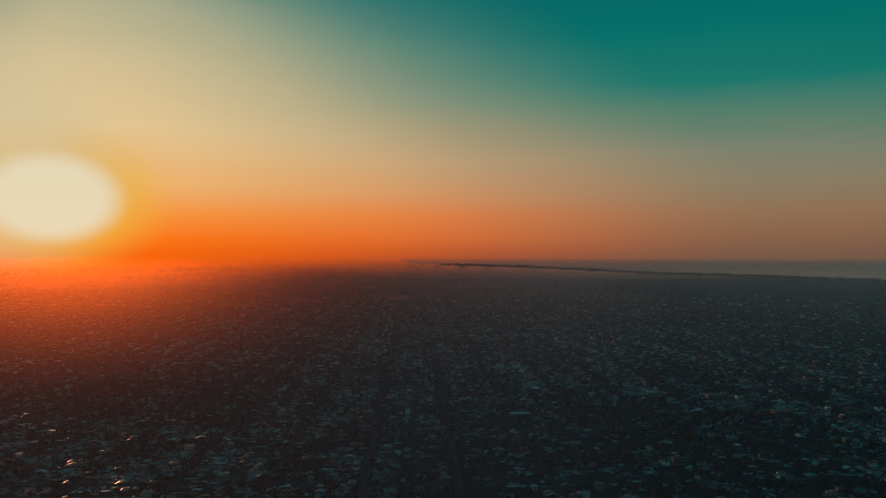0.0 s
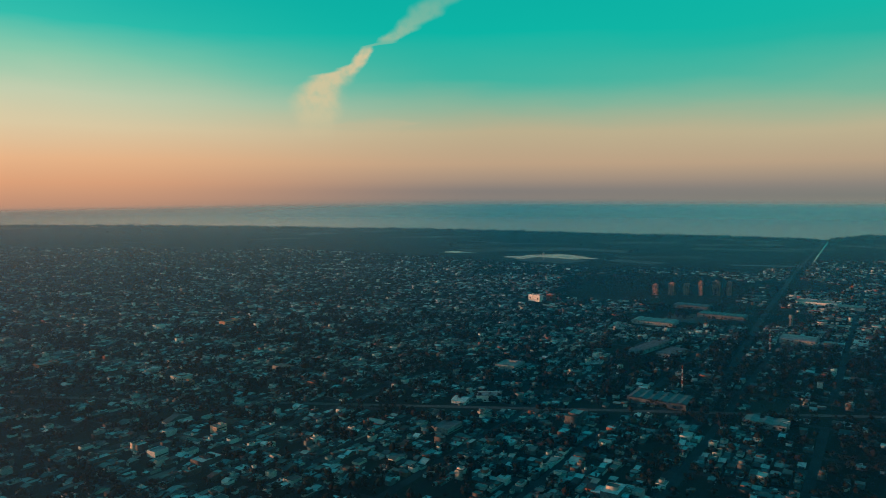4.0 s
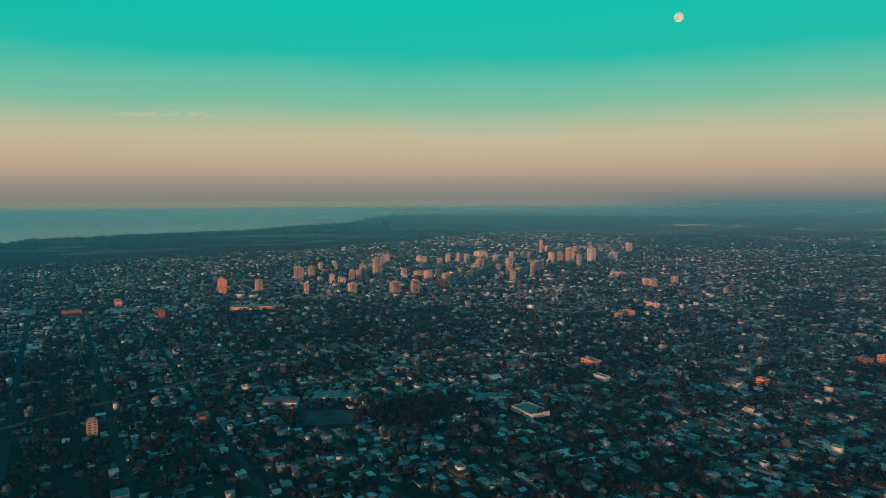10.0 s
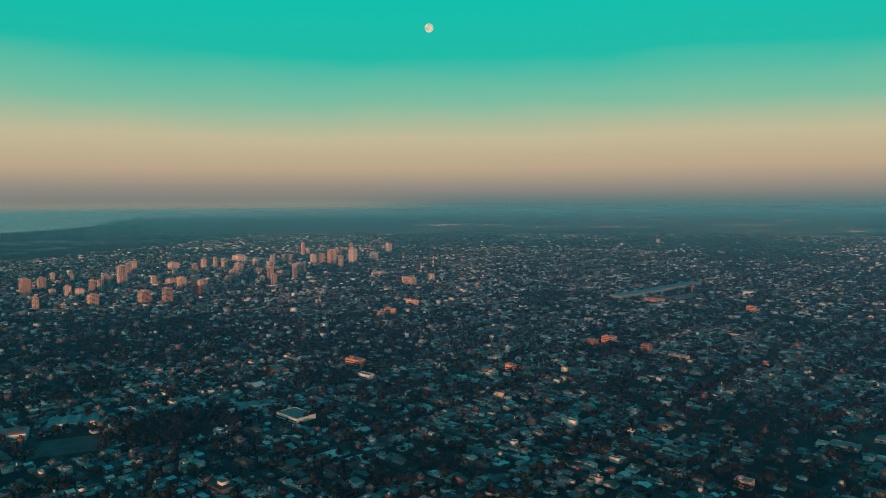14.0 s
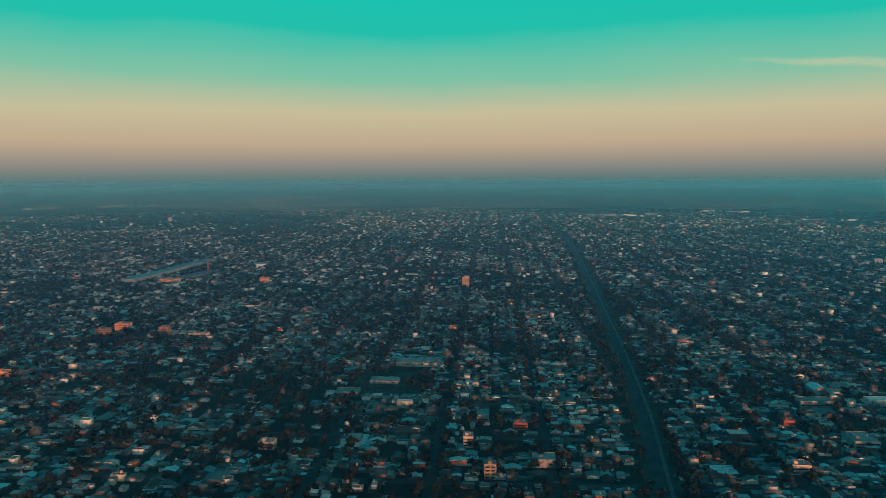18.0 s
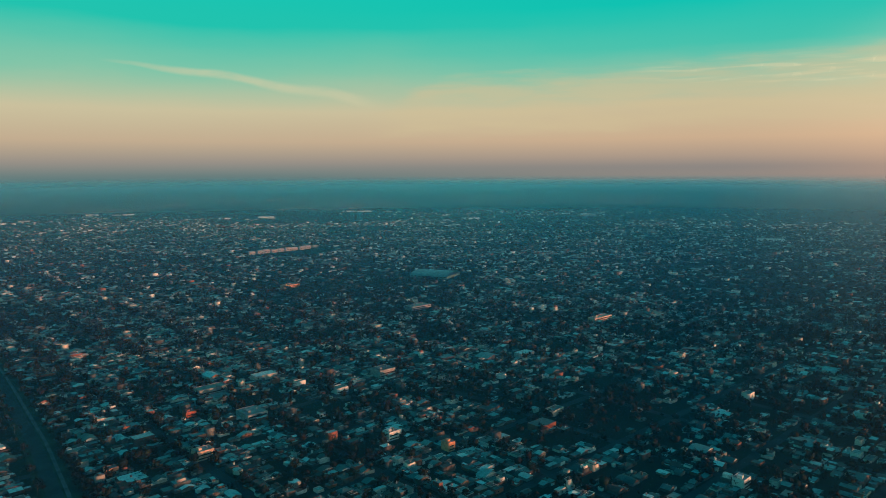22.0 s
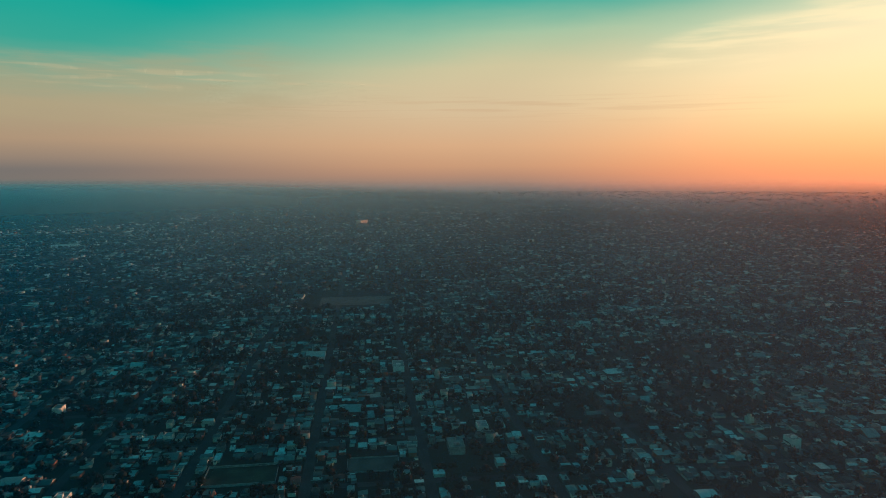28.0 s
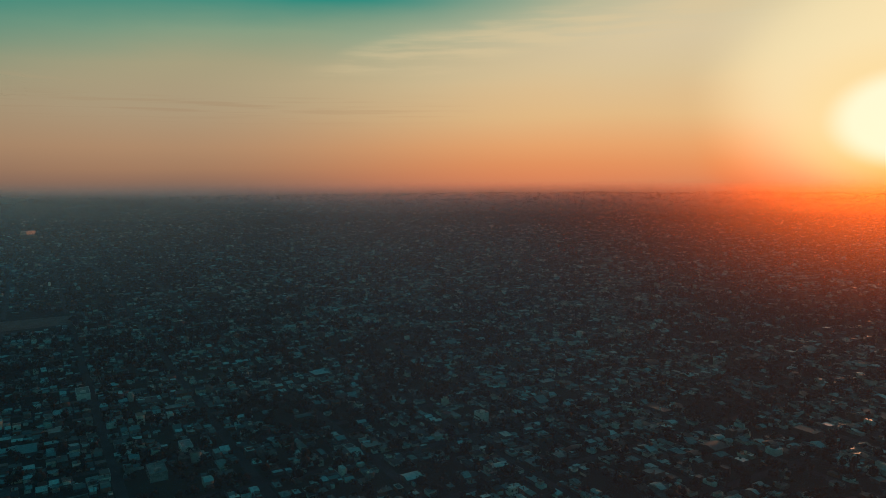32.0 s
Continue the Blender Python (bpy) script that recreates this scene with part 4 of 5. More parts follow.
# ---- apartment towers: x, y, width, height ----
TOWERS_A = [(2107, -564, 26, 40), (1785, -497, 15, 30), (2198, -630, 20, 31), (2397, -719, 12, 24), (2374, -768, 10, 20), (2009, -637, 20, 24), (2052, -613, 14, 14),
            (1957, -650, 26, 20), (1751, -545, 13, 12), (2011, -700, 15, 33), (2004, -718, 14, 34), (1736, -605, 21, 30), (2039, -747, 21, 42), (2126, -825, 24, 57),
            (2462, -979, 17, 34), (2587, -1048, 16, 29), (1710, -715, 24, 29), (1668, -753, 19, 36), (2044, -884, 16, 27), (2462, -1138, 33, 26), (2263, -1050, 14, 20)]
TOWERS_B = [(2023, -927, 29, 18), (1915, -907, 22, 32), (1954, -965, 26, 28), (1854, -938, 22, 27), (2236, -1106, 18, 36), (2418, -1230, 15, 35),
            (2401, -1267, 13, 39), (2346, -1274, 19, 36), (1928, -1057, 19, 21), (2051, -1146, 24, 26), (2266, -1287, 25, 25), (2590, -1471, 43, 24), (2397, -1387, 15, 35),
            (2339, -1396, 19, 30), (2098, -1261, 19, 20), (2374, -1491, 16, 36), (2148, -1340, 22, 34), (1930, -1204, 18, 36), (1771, -1116, 15, 33), (1899, -1156, 14, 16)]
TOWERS_C = [(2000, -1296, 34, 15), (2437, -1597, 32, 28), (1871, -1254, 14, 36), (2040, -1385, 35, 31), (2243, -1490, 17, 15), (2627, -1806, 15, 58), (2698, -1883, 13, 26),
            (2246, -1591, 22, 39), (2253, -1632, 28, 37), (2215, -1657, 28, 54), (2612, -1983, 20, 26), (2074, -1591, 16, 41), (2198, -1746, 26, 54), (2876, -2274, 17, 23),
            (2286, -1791, 13, 27), (2239, -1889, 31, 29), (2530, -2226, 23, 38), (1754, -1505, 35, 11), (1893, -398, 18, 34), (1479, -1381, 31, 23), (1517, -1506, 16, 21)]
TOWERS_D = [(1130, -970, 15, 12), (1288, -1458, 13, 14), (1883, -3647, 18, 18), (825, 5, 12, 16), (117, -1542, 19, 22), (23, -562, 10, 12)]
ROW = [(1764, 568, 13, 26), (1787, 534, 17, 29), (1807, 504, 16, 27), (1817, 471, 16, 33), (1838, 439, 17, 34), (1856, 412, 13, 33)]
FAR_ROW = [(270, 3583, 22, 44), (307, 3651, 17, 45), (374, 3710, 20, 46), (450, 3769, 18, 58), (474, 3669, 23, 51), (507, 3569, 20, 50), (571, 3630, 17, 66),
           (597, 3533, 17, 56), (647, 3430, 19, 55), (703, 3576, 14, 80), (727, 3357, 22, 57), (757, 3306, 16, 70), (777, 3222, 26, 52), (856, 3266, 21, 48),
           (885, 3254, 21, 38), (850, 2656, 20, 29), (975, 3296, 19, 33), (-3318, -143, 58, 26), (-4167, -619, 13, 34), (-3377, -1025, 28, 17)]


def tower(x, y, w, h, mat, label, group, rows=True, seed=0):
    r = random.Random(seed * 31 + int(x))
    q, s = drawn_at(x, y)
    top = new("apartment_tower")
    d = max(9.0, w * r.uniform(0.55, 0.95))
    floors = max(3, round(h / 2.9))
    step = h / floors
    bm = bmesh.new()
    slab(bm, -w / 2, -d / 2, 0, w / 2, d / 2, h)
    part("wall", bm, mat, top)
    # the stair and lift head, and stepped upper storeys on the tall ones
    k = r.uniform(0.25, 0.45)
    box_part("roof_room", mat, top, -w * k / 2, -d * 0.3, h, w * k / 2, d * 0.3, h + r.uniform(2.2, 4.5), "lift and tank room")
    bm = bmesh.new()
    for a in ((-w / 2, -d / 2, w / 2, -d / 2 + 0.3), (-w / 2, d / 2 - 0.3, w / 2, d / 2), (-w / 2, -d / 2 + 0.31, -w / 2 + 0.3, d / 2 - 0.31), (w / 2 - 0.3, -d / 2 + 0.31, w / 2, d / 2 - 0.31)):
        slab(bm, a[0], a[1], h, a[2], a[3], h + 0.9)
    part("parapet", bm, mat, top, "roof parapet")
    # stacks of balconies as shallow bays
    for side in (-1, 1):
        c = r.uniform(-0.22, 0.22) * w
        bw = w * r.uniform(0.14, 0.24)
        bm = bmesh.new()
        slab(bm, c - bw, side * d / 2 - 0.7, 2.9, c + bw, side * d / 2 + 0.7, h - 0.4)
        bay = part("bay", bm, mat, top, "stack of balconies")
        if rows:
            # dark strips on the solid bay paint the shade inside each balcony
            bm = bmesh.new()
            for f in range(1, floors):
                z = f * step
                slab(bm, c - bw * 0.85, side * (d / 2 + 0.70) - 0.03, z + 1.0, c + bw * 0.85, side * (d / 2 + 0.70) + 0.03, z + 2.3)
            part("balcony_openings", bm, M_GLASS, bay, "dark strips in place of shaded balcony openings")
    if rows:
        bm = bmesh.new()
        n = max(2, int(w / 4.2))
        for i in range(n):
            c = -w / 2 + w * (i + 0.5) / n
            for side in (-1, 1):
                slab(bm, c - w / n * 0.27, side * (d / 2 + 0.76) - 0.05, 0.9, c + w / n * 0.27, side * (d / 2 + 0.76) + 0.02, 2.2)
        n = max(2, int(d / 4.2))
        for i in range(n):
            c = -d / 2 + d * (i + 0.5) / n
            for side in (-1, 1):
                slab(bm, side * w / 2 - 0.05, c - d / n * 0.25, 0.9, side * w / 2 + 0.05, c + d / n * 0.25, 2.1)
        first = part("window_row", bm, M_GLASS, top, "dark windows of one storey")
        for f in range(1, floors):
            again(first, "window_row", top, (0, 0, f * step))
    m = pose(q.x, q.y, q.z, 0, 0, math.degrees(GRID) + 90 * r.randrange(2) + r.gauss(0, 2))
    top.matrix_basis = m @ Matrix.Diagonal((s, s, s, 1))
    return tagged(top, label, "tower block", group)


n_t = 0
for x, y, w, h in TOWERS_A + TOWERS_B + TOWERS_C + TOWERS_D:
    tower(x, y, w, h, M_TOWER, "pale rendered apartment tower with rows of windows" if h > 20 else "mid-rise rendered apartment block", "towers of the town centre",
          math.hypot(x, y) < 2700, n_t)
    n_t += 1
tower(1722, -854, 22, 28, M_RED, "dark red apartment tower among pale ones", "towers of the town centre", True, 3)
tower(1933, -310, 21, 35, M_ORANGE, "orange-red apartment tower beside factory sheds", "towers of the town centre", True, 4)
for x, y, w, h in ROW:
    tower(x, y, w, h, M_BROWN, "dark brick apartment tower in a row of six", "row of towers by the fields", True, 9)
for x, y, w, h in FAR_ROW:
    tower(x, y, w, h * 0.6, M_BROWN, "hazy apartment tower far off", "far towers in the haze", False, 11)


# ---- halls, schools and factories: x, y, length, depth, height, turn in degrees ----
def hall(name, x, y, l, d, h, turn, roof, wall_mat, roof_mat, label, bays=4):
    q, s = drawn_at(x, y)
    top = new(name)
    if roof == "flat":
        box_part("wall", wall_mat, top, -l / 2, -d / 2, 0, l / 2, d / 2, h)
        box_part("roof", roof_mat, top, -l / 2 + 0.3, -d / 2 + 0.3, h, l / 2 - 0.3, d / 2 - 0.3, h + 0.12, "flat roof deck")
        bm = bmesh.new()
        for a in ((-l / 2, -d / 2, l / 2, -d / 2 + 0.25), (-l / 2, d / 2 - 0.25, l / 2, d / 2)):
            slab(bm, a[0], a[1], h, a[2], a[3], h + 0.7)
        part("parapet", bm, wall_mat, top, "roof parapet")
        for i in range(max(1, int(l / 25))):
            cx = -l / 2 + (i + 0.5) * 25
            if cx < l / 2 - 2:
                box_part("roof_vent", M_STEEL, top, cx - 1.2, -1.2, h + 0.12, cx + 1.2, 1.2, h + 1.3, "metal roof vent")
    elif roof == "arch":
        low = 0.7 if d < 80 else 0.4
        box_part("wall", wall_mat, top, -l / 2, -d / 2, 0, l / 2, d / 2, h * low)
        bm = bmesh.new()
        n = 12
        prev = None
        for i in range(n + 1):
            a = math.pi * i / n
            yy, zz = -math.cos(a) * (d / 2 + 0.3), h * low + 0.02 + math.sin(a) * h * (1.02 - low)
            row = [bm.verts.new((sx * (l / 2 + 0.3), yy, zz)) for sx in (-1, 1)]
            if prev:
                bm.faces.new((prev[0], prev[1], row[1], row[0]))
            prev = row
        bmesh.ops.holes_fill(bm, edges=bm.edges[:])
        part("roof", bm, roof_mat, top, "arched sheet-metal roof")
    else:
        # a row of low gables side by side along the length
        bw = l / bays
        bm = bmesh.new()
        slab(bm, -l / 2, -d / 2, 0, l / 2, d / 2, h * 0.8)
        part("wall", bm, wall_mat, top)
        bm = bmesh.new()
        gable(bm, bw - 0.1, d, h * 0.8 + 0.2, h * 0.2, 0.02)
        first = part("roof", bm, roof_mat, top, "low-pitched sheet-metal roof bay")
        first.location.x = -l / 2 + bw / 2
        for i in range(1, bays):
            again(first, "roof", top, (-l / 2 + bw * (i + 0.5), 0, 0))
    n = max(2, int(l / 9))
    win = box_part("window", M_GLASS, top, -1.6, -d / 2 - 0.06, h * (0.35 if d < 80 else 0.16), 1.6, -d / 2 + 0.02, h * (0.6 if d < 80 else 0.3), "wide dark window")
    win.location.x = -l / 2 + l * 0.5 / n
    for i in range(1, n):
        again(win, "window", top, (-l / 2 + l * (i + 0.5) / n, 0, 0))
    for i in range(0, n, 2):
        again(win, "window", top, (-l / 2 + l * (i + 0.5) / n, d + 0.04, 0))
    box_part("door", M_TIN_DARK, top, l * 0.2, -d / 2 - 0.1, 0, l * 0.2 + 3.2, -d / 2 + 0.02, min(3.4, h * 0.6), "wide metal gate")
    top.matrix_basis = pose(q.x, q.y, q.z, 0, 0, turn) @ Matrix.Diagonal((s, s, s, 1))
    return tagged(top, label, "building")


hall("hall", 1500, 345, 92, 34, 10, 88, "gables", M_TIN_DARK, M_TIN_GREEN, "long factory hall with a green tin roof", 9)
hall("hall", 1365, 440, 80, 46, 8, 92, "gables", M_CONCRETE, M_TIN, "factory hall with pale tin roof bays", 5)
hall("hall", 1600, 432, 76, 36, 9, 90, "gables", M_TIN_DARK, M_TIN_DARK, "factory hall with a dark tin roof", 4)
hall("hall", 1125, 372, 120, 22, 8, 172, "gables", M_CONCRETE, M_TIN_DARK, "very long grey-walled hall with blue-grey roof", 8)
hall("hall", 1110, 330, 60, 24, 7, 172, "gables", M_CONCRETE, M_TIN_DARK, "blue-grey roofed shed beside the long hall", 4)
hall("warehouse", 735, 440, 30, 22, 6.5, 118, "flat", M_WHITE, M_CONCRETE, "white boxy warehouse beside the railway")
hall("warehouse", 840, 262, 70, 40, 9, 92, "gables", M_TIN_DARK, M_TIN_DARK, "broad dark-roofed warehouse by the railway", 6)
hall("warehouse", 820, 140, 44, 26, 7, 90, "gables", M_CONCRETE, M_TIN, "grey-roofed warehouse by the coast road", 3)
hall("warehouse", 1805, 207, 88, 50, 8, 88, "flat", M_WHITE, M_TIN, "low pale warehouse by the coast road")
hall("warehouse", 1325, 178, 55, 45, 10, 88, "arch", M_CONCRETE, M_TIN, "warehouse with an arched blue-grey roof")
hall("factory", 838, -200, 40, 24, 10, 66, "arch", M_WHITE, M_TIN_DARK, "white-fronted factory with arched roof")
hall("factory", 842, -268, 52, 30, 6, 66, "gables", M_WHITE, M_TIN, "white-walled workshop with tin roof bays", 4)
hall("school", 750, -440, 42, 18, 5.5, 66, "gables", M_WHITE, M_TIN, "low school building with grey-green roof", 3)
hall("factory", 1615, -336, 120, 30, 9, 75, "gables", M_ORANGE, M_TIN, "long brick factory with grey roof bays", 10)
hall("factory", 1710, 41, 40, 22, 11, 92, "flat", M_RED, M_TIN_DARK, "red brick factory with a flat dark roof")
hall("hall", 1770, 150, 76, 40, 8, 92, "gables", M_CONCRETE, M_TIN, "grey factory sheds near the coast road", 5)
hall("hall", 1700, -60, 70, 30, 8, 92, "gables", M_CONCRETE, M_TIN, "grey factory sheds near the brick factory", 5)
hall("station_shed", 905, -1648, 34, 192, 9, -4.7, "gables", M_CONCRETE, M_TIN_PALE, "long railway shed with a pale green tin roof", 2)
hall("station_shed", 896, -1850, 34, 206, 9, -4.7, "gables", M_CONCRETE, M_TIN, "long grey railway shed beside the line", 2)
hall("station_shed", 790, -1665, 30, 120, 8, -12.5, "gables", M_TIN_DARK, M_TIN_DARK, "dark-roofed railway shed beside the workshop", 2)
hall("factory", 818, -1572, 40, 26, 8, -12.5, "gables", M_ORANGE, M_ORANGE, "railway workshop with an orange tin roof", 2)
hall("factory", 691, -1816, 36, 24, 13, 120, "flat", M_WHITE, M_CONCRETE, "pale boxy factory building")
for i in range(10):
    hall("housing_block", -980 - 27 * i, -2043 - 4 * i + (i % 2) * 5, 19, 12, 9 + (i % 3), 172, "flat", M_CONCRETE, M_CONCRETE, "pale housing block in a long row")
hall("shed", 160, -818, 34, 16, 5, 0, "gables", M_CONCRETE, M_TIN, "low grey shed on dark open ground", 2)
hall("hall", 130, -900, 58, 22, 7, 2, "gables", M_CONCRETE, M_TIN, "long tin-roofed hall beside trees", 5)
hall("hall", -22, -592, 20, 16, 7, 2, "flat", M_CONCRETE, M_CONCRETE, "pale flat-roofed hall on a corner")
hall("arena", -1105, -1308, 96, 82, 13, 116, "arch", M_TIN_GREEN, M_TIN_PALE, "large pale green arched sports hall")
hall("slab_block", 1500, 770, 34, 13, 15, 78, "flat", M_WHITE, M_CONCRETE, "white slab block of flats")
hall("slab_block", 1522, 741, 18, 13, 16, 78, "flat", M_RED, M_CONCRETE, "red slab block of flats beside the white one")
hall("warehouse", -2560, -1150, 90, 30, 9, 120, "flat", M_WHITE, M_TIN, "pale flat warehouse far off")


# ---- single larger buildings among the houses ----
def building(x, y, l, d, h, wall_mat, roof_mat, label):
    q, s = drawn_at(x, y)
    top = new("building")
    box_part("wall", wall_mat, top, -l / 2, -d / 2, 0, l / 2, d / 2, h)
    box_part("roof", roof_mat, top, -l / 2 + 0.25, -d / 2 + 0.25, h, l / 2 - 0.25, d / 2 - 0.25, h + 0.1, "flat roof deck")
    bm = bmesh.new()
    for a in ((-l / 2, -d / 2, l / 2, -d / 2 + 0.22), (-l / 2, d / 2 - 0.22, l / 2, d / 2), (-l / 2, -d / 2 + 0.23, -l / 2 + 0.22, d / 2 - 0.23),
              (l / 2 - 0.22, -d / 2 + 0.23, l / 2, d / 2 - 0.23)):
        slab(bm, a[0], a[1], h, a[2], a[3], h + 0.55)
    part("parapet", bm, wall_mat, top, "low roof parapet")
    for i in range(max(1, int(h / 3.2))):
        z = 1.2 + i * 3.1
        for sy in (-1, 1):
            box_part("window_band", M_GLASS, top, -l / 2 + 0.9, sy * d / 2 - 0.05, z, l / 2 - 0.9, sy * d / 2 + 0.05, z + 1.15, "long dark band of windows")
    box_part("door", M_TIN_DARK, top, l * 0.1, d / 2 - 0.02, 0, l * 0.1 + 1.6, d / 2 + 0.08, 2.3, "dark door")
    if h > 6:
        box_part("stair_head", wall_mat, top, -l * 0.3, -d * 0.2, h + 0.1, -l * 0.3 + 3, d * 0.2, h + 2.2, "small stair house on the roof")
    if h >= 7:
        tank(top, l * 0.25, 0.0, h + 0.1)
    top.matrix_basis = pose(q.x, q.y, q.z, 0, 0, math.degrees(GRID)) @ Matrix.Diagonal((s, s, s, 1))
    return tagged(top, label, "building")


# the low sun's orange on this front is put into its paint
building(826, -658, 30, 14, 11, M_ORANGE, M_CONCRETE, "long three-storey block of flats, sunlit orange put into its paint")
building(678, -452, 40, 26, 5, M_WHITE, M_TIN_GREEN, "broad low white building with a teal roof")
building(759, -623, 24, 10, 6, M_WHITE, M_CONCRETE, "low white building beside the orange flats")
building(641, -1015, 20, 12, 13, M_BROWN, M_CONCRETE, "brown brick block of flats")
building(633, -1057, 22, 14, 13, M_ORANGE, M_CONCRETE, "orange block of flats lit by the low sun")
building(551, -1034, 14, 12, 14, M_BROWN, M_CONCRETE, "narrow brown block of flats")
building(1150, -1014, 22, 14, 12, M_ORANGE, M_CONCRETE, "small orange block of flats")
building(1198, -1126, 30, 14, 14, M_SALMON, M_CONCRETE, "pale salmon block of flats")
building(1531, -1424, 40, 16, 18, M_SALMON, M_CONCRETE, "wide pale salmon block of flats")
building(880, -554, 38, 18, 6, M_BROWN, M_TIN_DARK, "long low red-brown brick building with a dark roof")
building(637, -794, 14, 10, 9, M_ORANGE, M_TIN_DARK, "orange corner house among low houses")
building(105, -1099, 12, 12, 8, M_ORANGE, M_TIN_DARK, "orange two-storey house beside the street")
building(229, -606, 14, 10, 7, M_SALMON, M_CONCRETE, "salmon two-storey house with a flat roof")
building(194, -771, 26, 16, 4, M_CONCRETE, M_TIN_GREEN, "low grey shed with a teal roof")
building(46, -629, 9, 12, 10, M_SALMON, M_CONCRETE, "salmon three-storey house among low houses")
building(584, -1561, 18, 14, 13, M_ORANGE, M_CONCRETE, "dark orange block of flats far along the street")
# salmon paint stands in for low sunlight on the terrace
building(489, -1021, 30, 10, 8, M_SALMON, M_CONCRETE, "long terrace with sunlit salmon put into its paint")
building(36, -702, 12, 16, 6, M_CONCRETE, M_TIN_GREEN, "workshop with a rounded green roof")
building(-2, -677, 14, 10, 7, M_RED, M_CONCRETE, "red brick two-storey shop")
# red paint stands in for orange sunlight on the slim block
building(1572, -128, 16, 12, 18, M_RED, M_CONCRETE, "slim tower block, its sunlit orange painted as dark red")
building(1812, -54, 50, 14, 13, M_ORANGE, M_CONCRETE, "long orange-red factory office")
building(635, -15, 16, 14, 5, M_CONCRETE, M_TIN_GREEN, "low shed with a bright teal roof")
building(-233, -596, 16, 12, 8, M_SALMON, M_CONCRETE, "salmon two-storey building with a water tank")
building(-263, -704, 11, 9, 8, M_RED, M_TIN_DARK, "bright red corner shop")
building(-162, -616, 10, 8, 5, M_ORANGE, M_TIN, "small orange house front")
building(-169, -508, 11, 12, 8, M_SALMON, M_CONCRETE, "pale salmon house with stepped roofs")
building(-313, -665, 22, 26, 7, M_CONCRETE, M_TIN, "grey hall with a low rounded roof")
building(-316, -777, 34, 16, 6, M_CONCRETE, M_TIN_GREEN, "long teal-roofed hall among low houses")
building(-753, -1388, 40, 16, 7, M_ORANGE, M_TIN_DARK, "low orange building lit by the low sun")
building(-427, -677, 16, 12, 6, M_WHITE, M_TIN_GREEN, "white-fronted hall with a teal roof")
building(-505, -700, 24, 20, 9, M_CONCRETE, M_TIN_DARK, "tall dark grey hall")
building(-809, -1008, 46, 22, 7, M_CONCRETE, M_TIN_GREEN, "broad hall with a teal roof")
building(-385, -522, 12, 10, 8, M_WHITE, M_CONCRETE, "white two-storey house with roof terraces")
building(-408, -466, 8, 10, 8, M_ORANGE, M_CONCRETE, "narrow house with a bright orange wall")
building(-973, -719, 50, 14, 7, M_SALMON, M_TIN, "long pale building with a sunlit end")
building(-533, -254, 12, 10, 8, M_WHITE, M_CONCRETE, "white house with a sunlit side wall")
building(470, 617, 14, 10, 7, M_SALMON, M_CONCRETE, "pink two-storey house among low houses")
building(392, 608, 15, 12, 6, M_WHITE, M_TIN, "white house with a pale roof")
building(562, 802, 16, 12, 7, M_ORANGE, M_TIN_DARK, "orange-red workshop among low houses")
building(887, 496, 36, 30, 8, M_CONCRETE, M_TIN, "blue-grey hall with a broad roof")
building(612, 419, 30, 20, 6, M_CONCRETE, M_TIN_DARK, "dark-roofed hall near the railway")
building(896, 1132, 40, 18, 7, M_ORANGE, M_TIN_DARK, "orange-walled hall with a dark roof")
building(453, 1170, 36, 20, 9, M_BROWN, M_TIN_DARK, "brown brick hall beside an open yard")
building(507, 1058, 30, 16, 8, M_BROWN, M_TIN, "brown brick hall with a tin roof")
building(-617, 54, 24, 14, 7, M_CONCRETE, M_TIN_GREEN, "hall with a bright teal roof")
building(-665, 84, 18, 10, 6, M_WHITE, M_CONCRETE, "white row of small shops")
building(-889, 4, 30, 14, 7, M_WHITE, M_TIN_GREEN, "white school with a teal roof")
building(-598, 360, 12, 10, 9, M_WHITE, M_CONCRETE, "white three-storey house among low houses")
# sunlit colour painted on, and turned so a sunlit wall faces the camera
hall("factory", -3440, -150, 64, 26, 26, -30, "flat", M_SALMON, M_CONCRETE, "tall factory block far off in the haze, sunlit salmon put into its paint")


# pale sheds far out on the plain: x, y, length
def far_sheds(rows, mat, label):
    for x, y, l in rows:
        hall("far_shed", x, y, l, l * 0.5, 4 + l * 0.03, 90 + math.degrees(math.atan2(y, x)), "flat", mat, mat, label)


r_far = random.Random(8)
FAR = []
# works and depots in clusters: azimuth, distance, half width and depth of the cluster, number
for a0, d0, wide, deep, n in ((-149.7, 6200, 190, 120, 8), (-158.5, 6800, 260, 140, 9), (-163.0, 8200, 330, 200, 6), (-166.1, 5800, 40, 30, 2), (-136.8, 6700, 420, 150, 12), (-143.0, 6100, 200, 140, 4),
                              (-189.0, 4300, 200, 150, 5), (-196.0, 4700, 160, 120, 4), (-205.0, 4100, 160, 120, 4), (-214.0, 4500, 220, 160, 5), (-222.0, 3800, 120, 100, 3), (-233.0, 4300, 200, 140, 4)):
    x0, y0 = polar(a0, d0)
    for i in range(n):
        u, v = r_far.uniform(-wide, wide), r_far.uniform(-deep, deep)
        FAR.append((x0 + u * y0 / d0 + v * x0 / d0, y0 - u * x0 / d0 + v * y0 / d0, r_far.uniform(24, 90)))
far_sheds([(float(x), float(y), l) for x, y, l in FAR[::2]], M_WHITE, "white industrial shed far out on the plain")
far_sheds([(float(x), float(y), l) for x, y, l in FAR[1::2]], M_CONCRETE, "pale industrial shed far out on the plain")


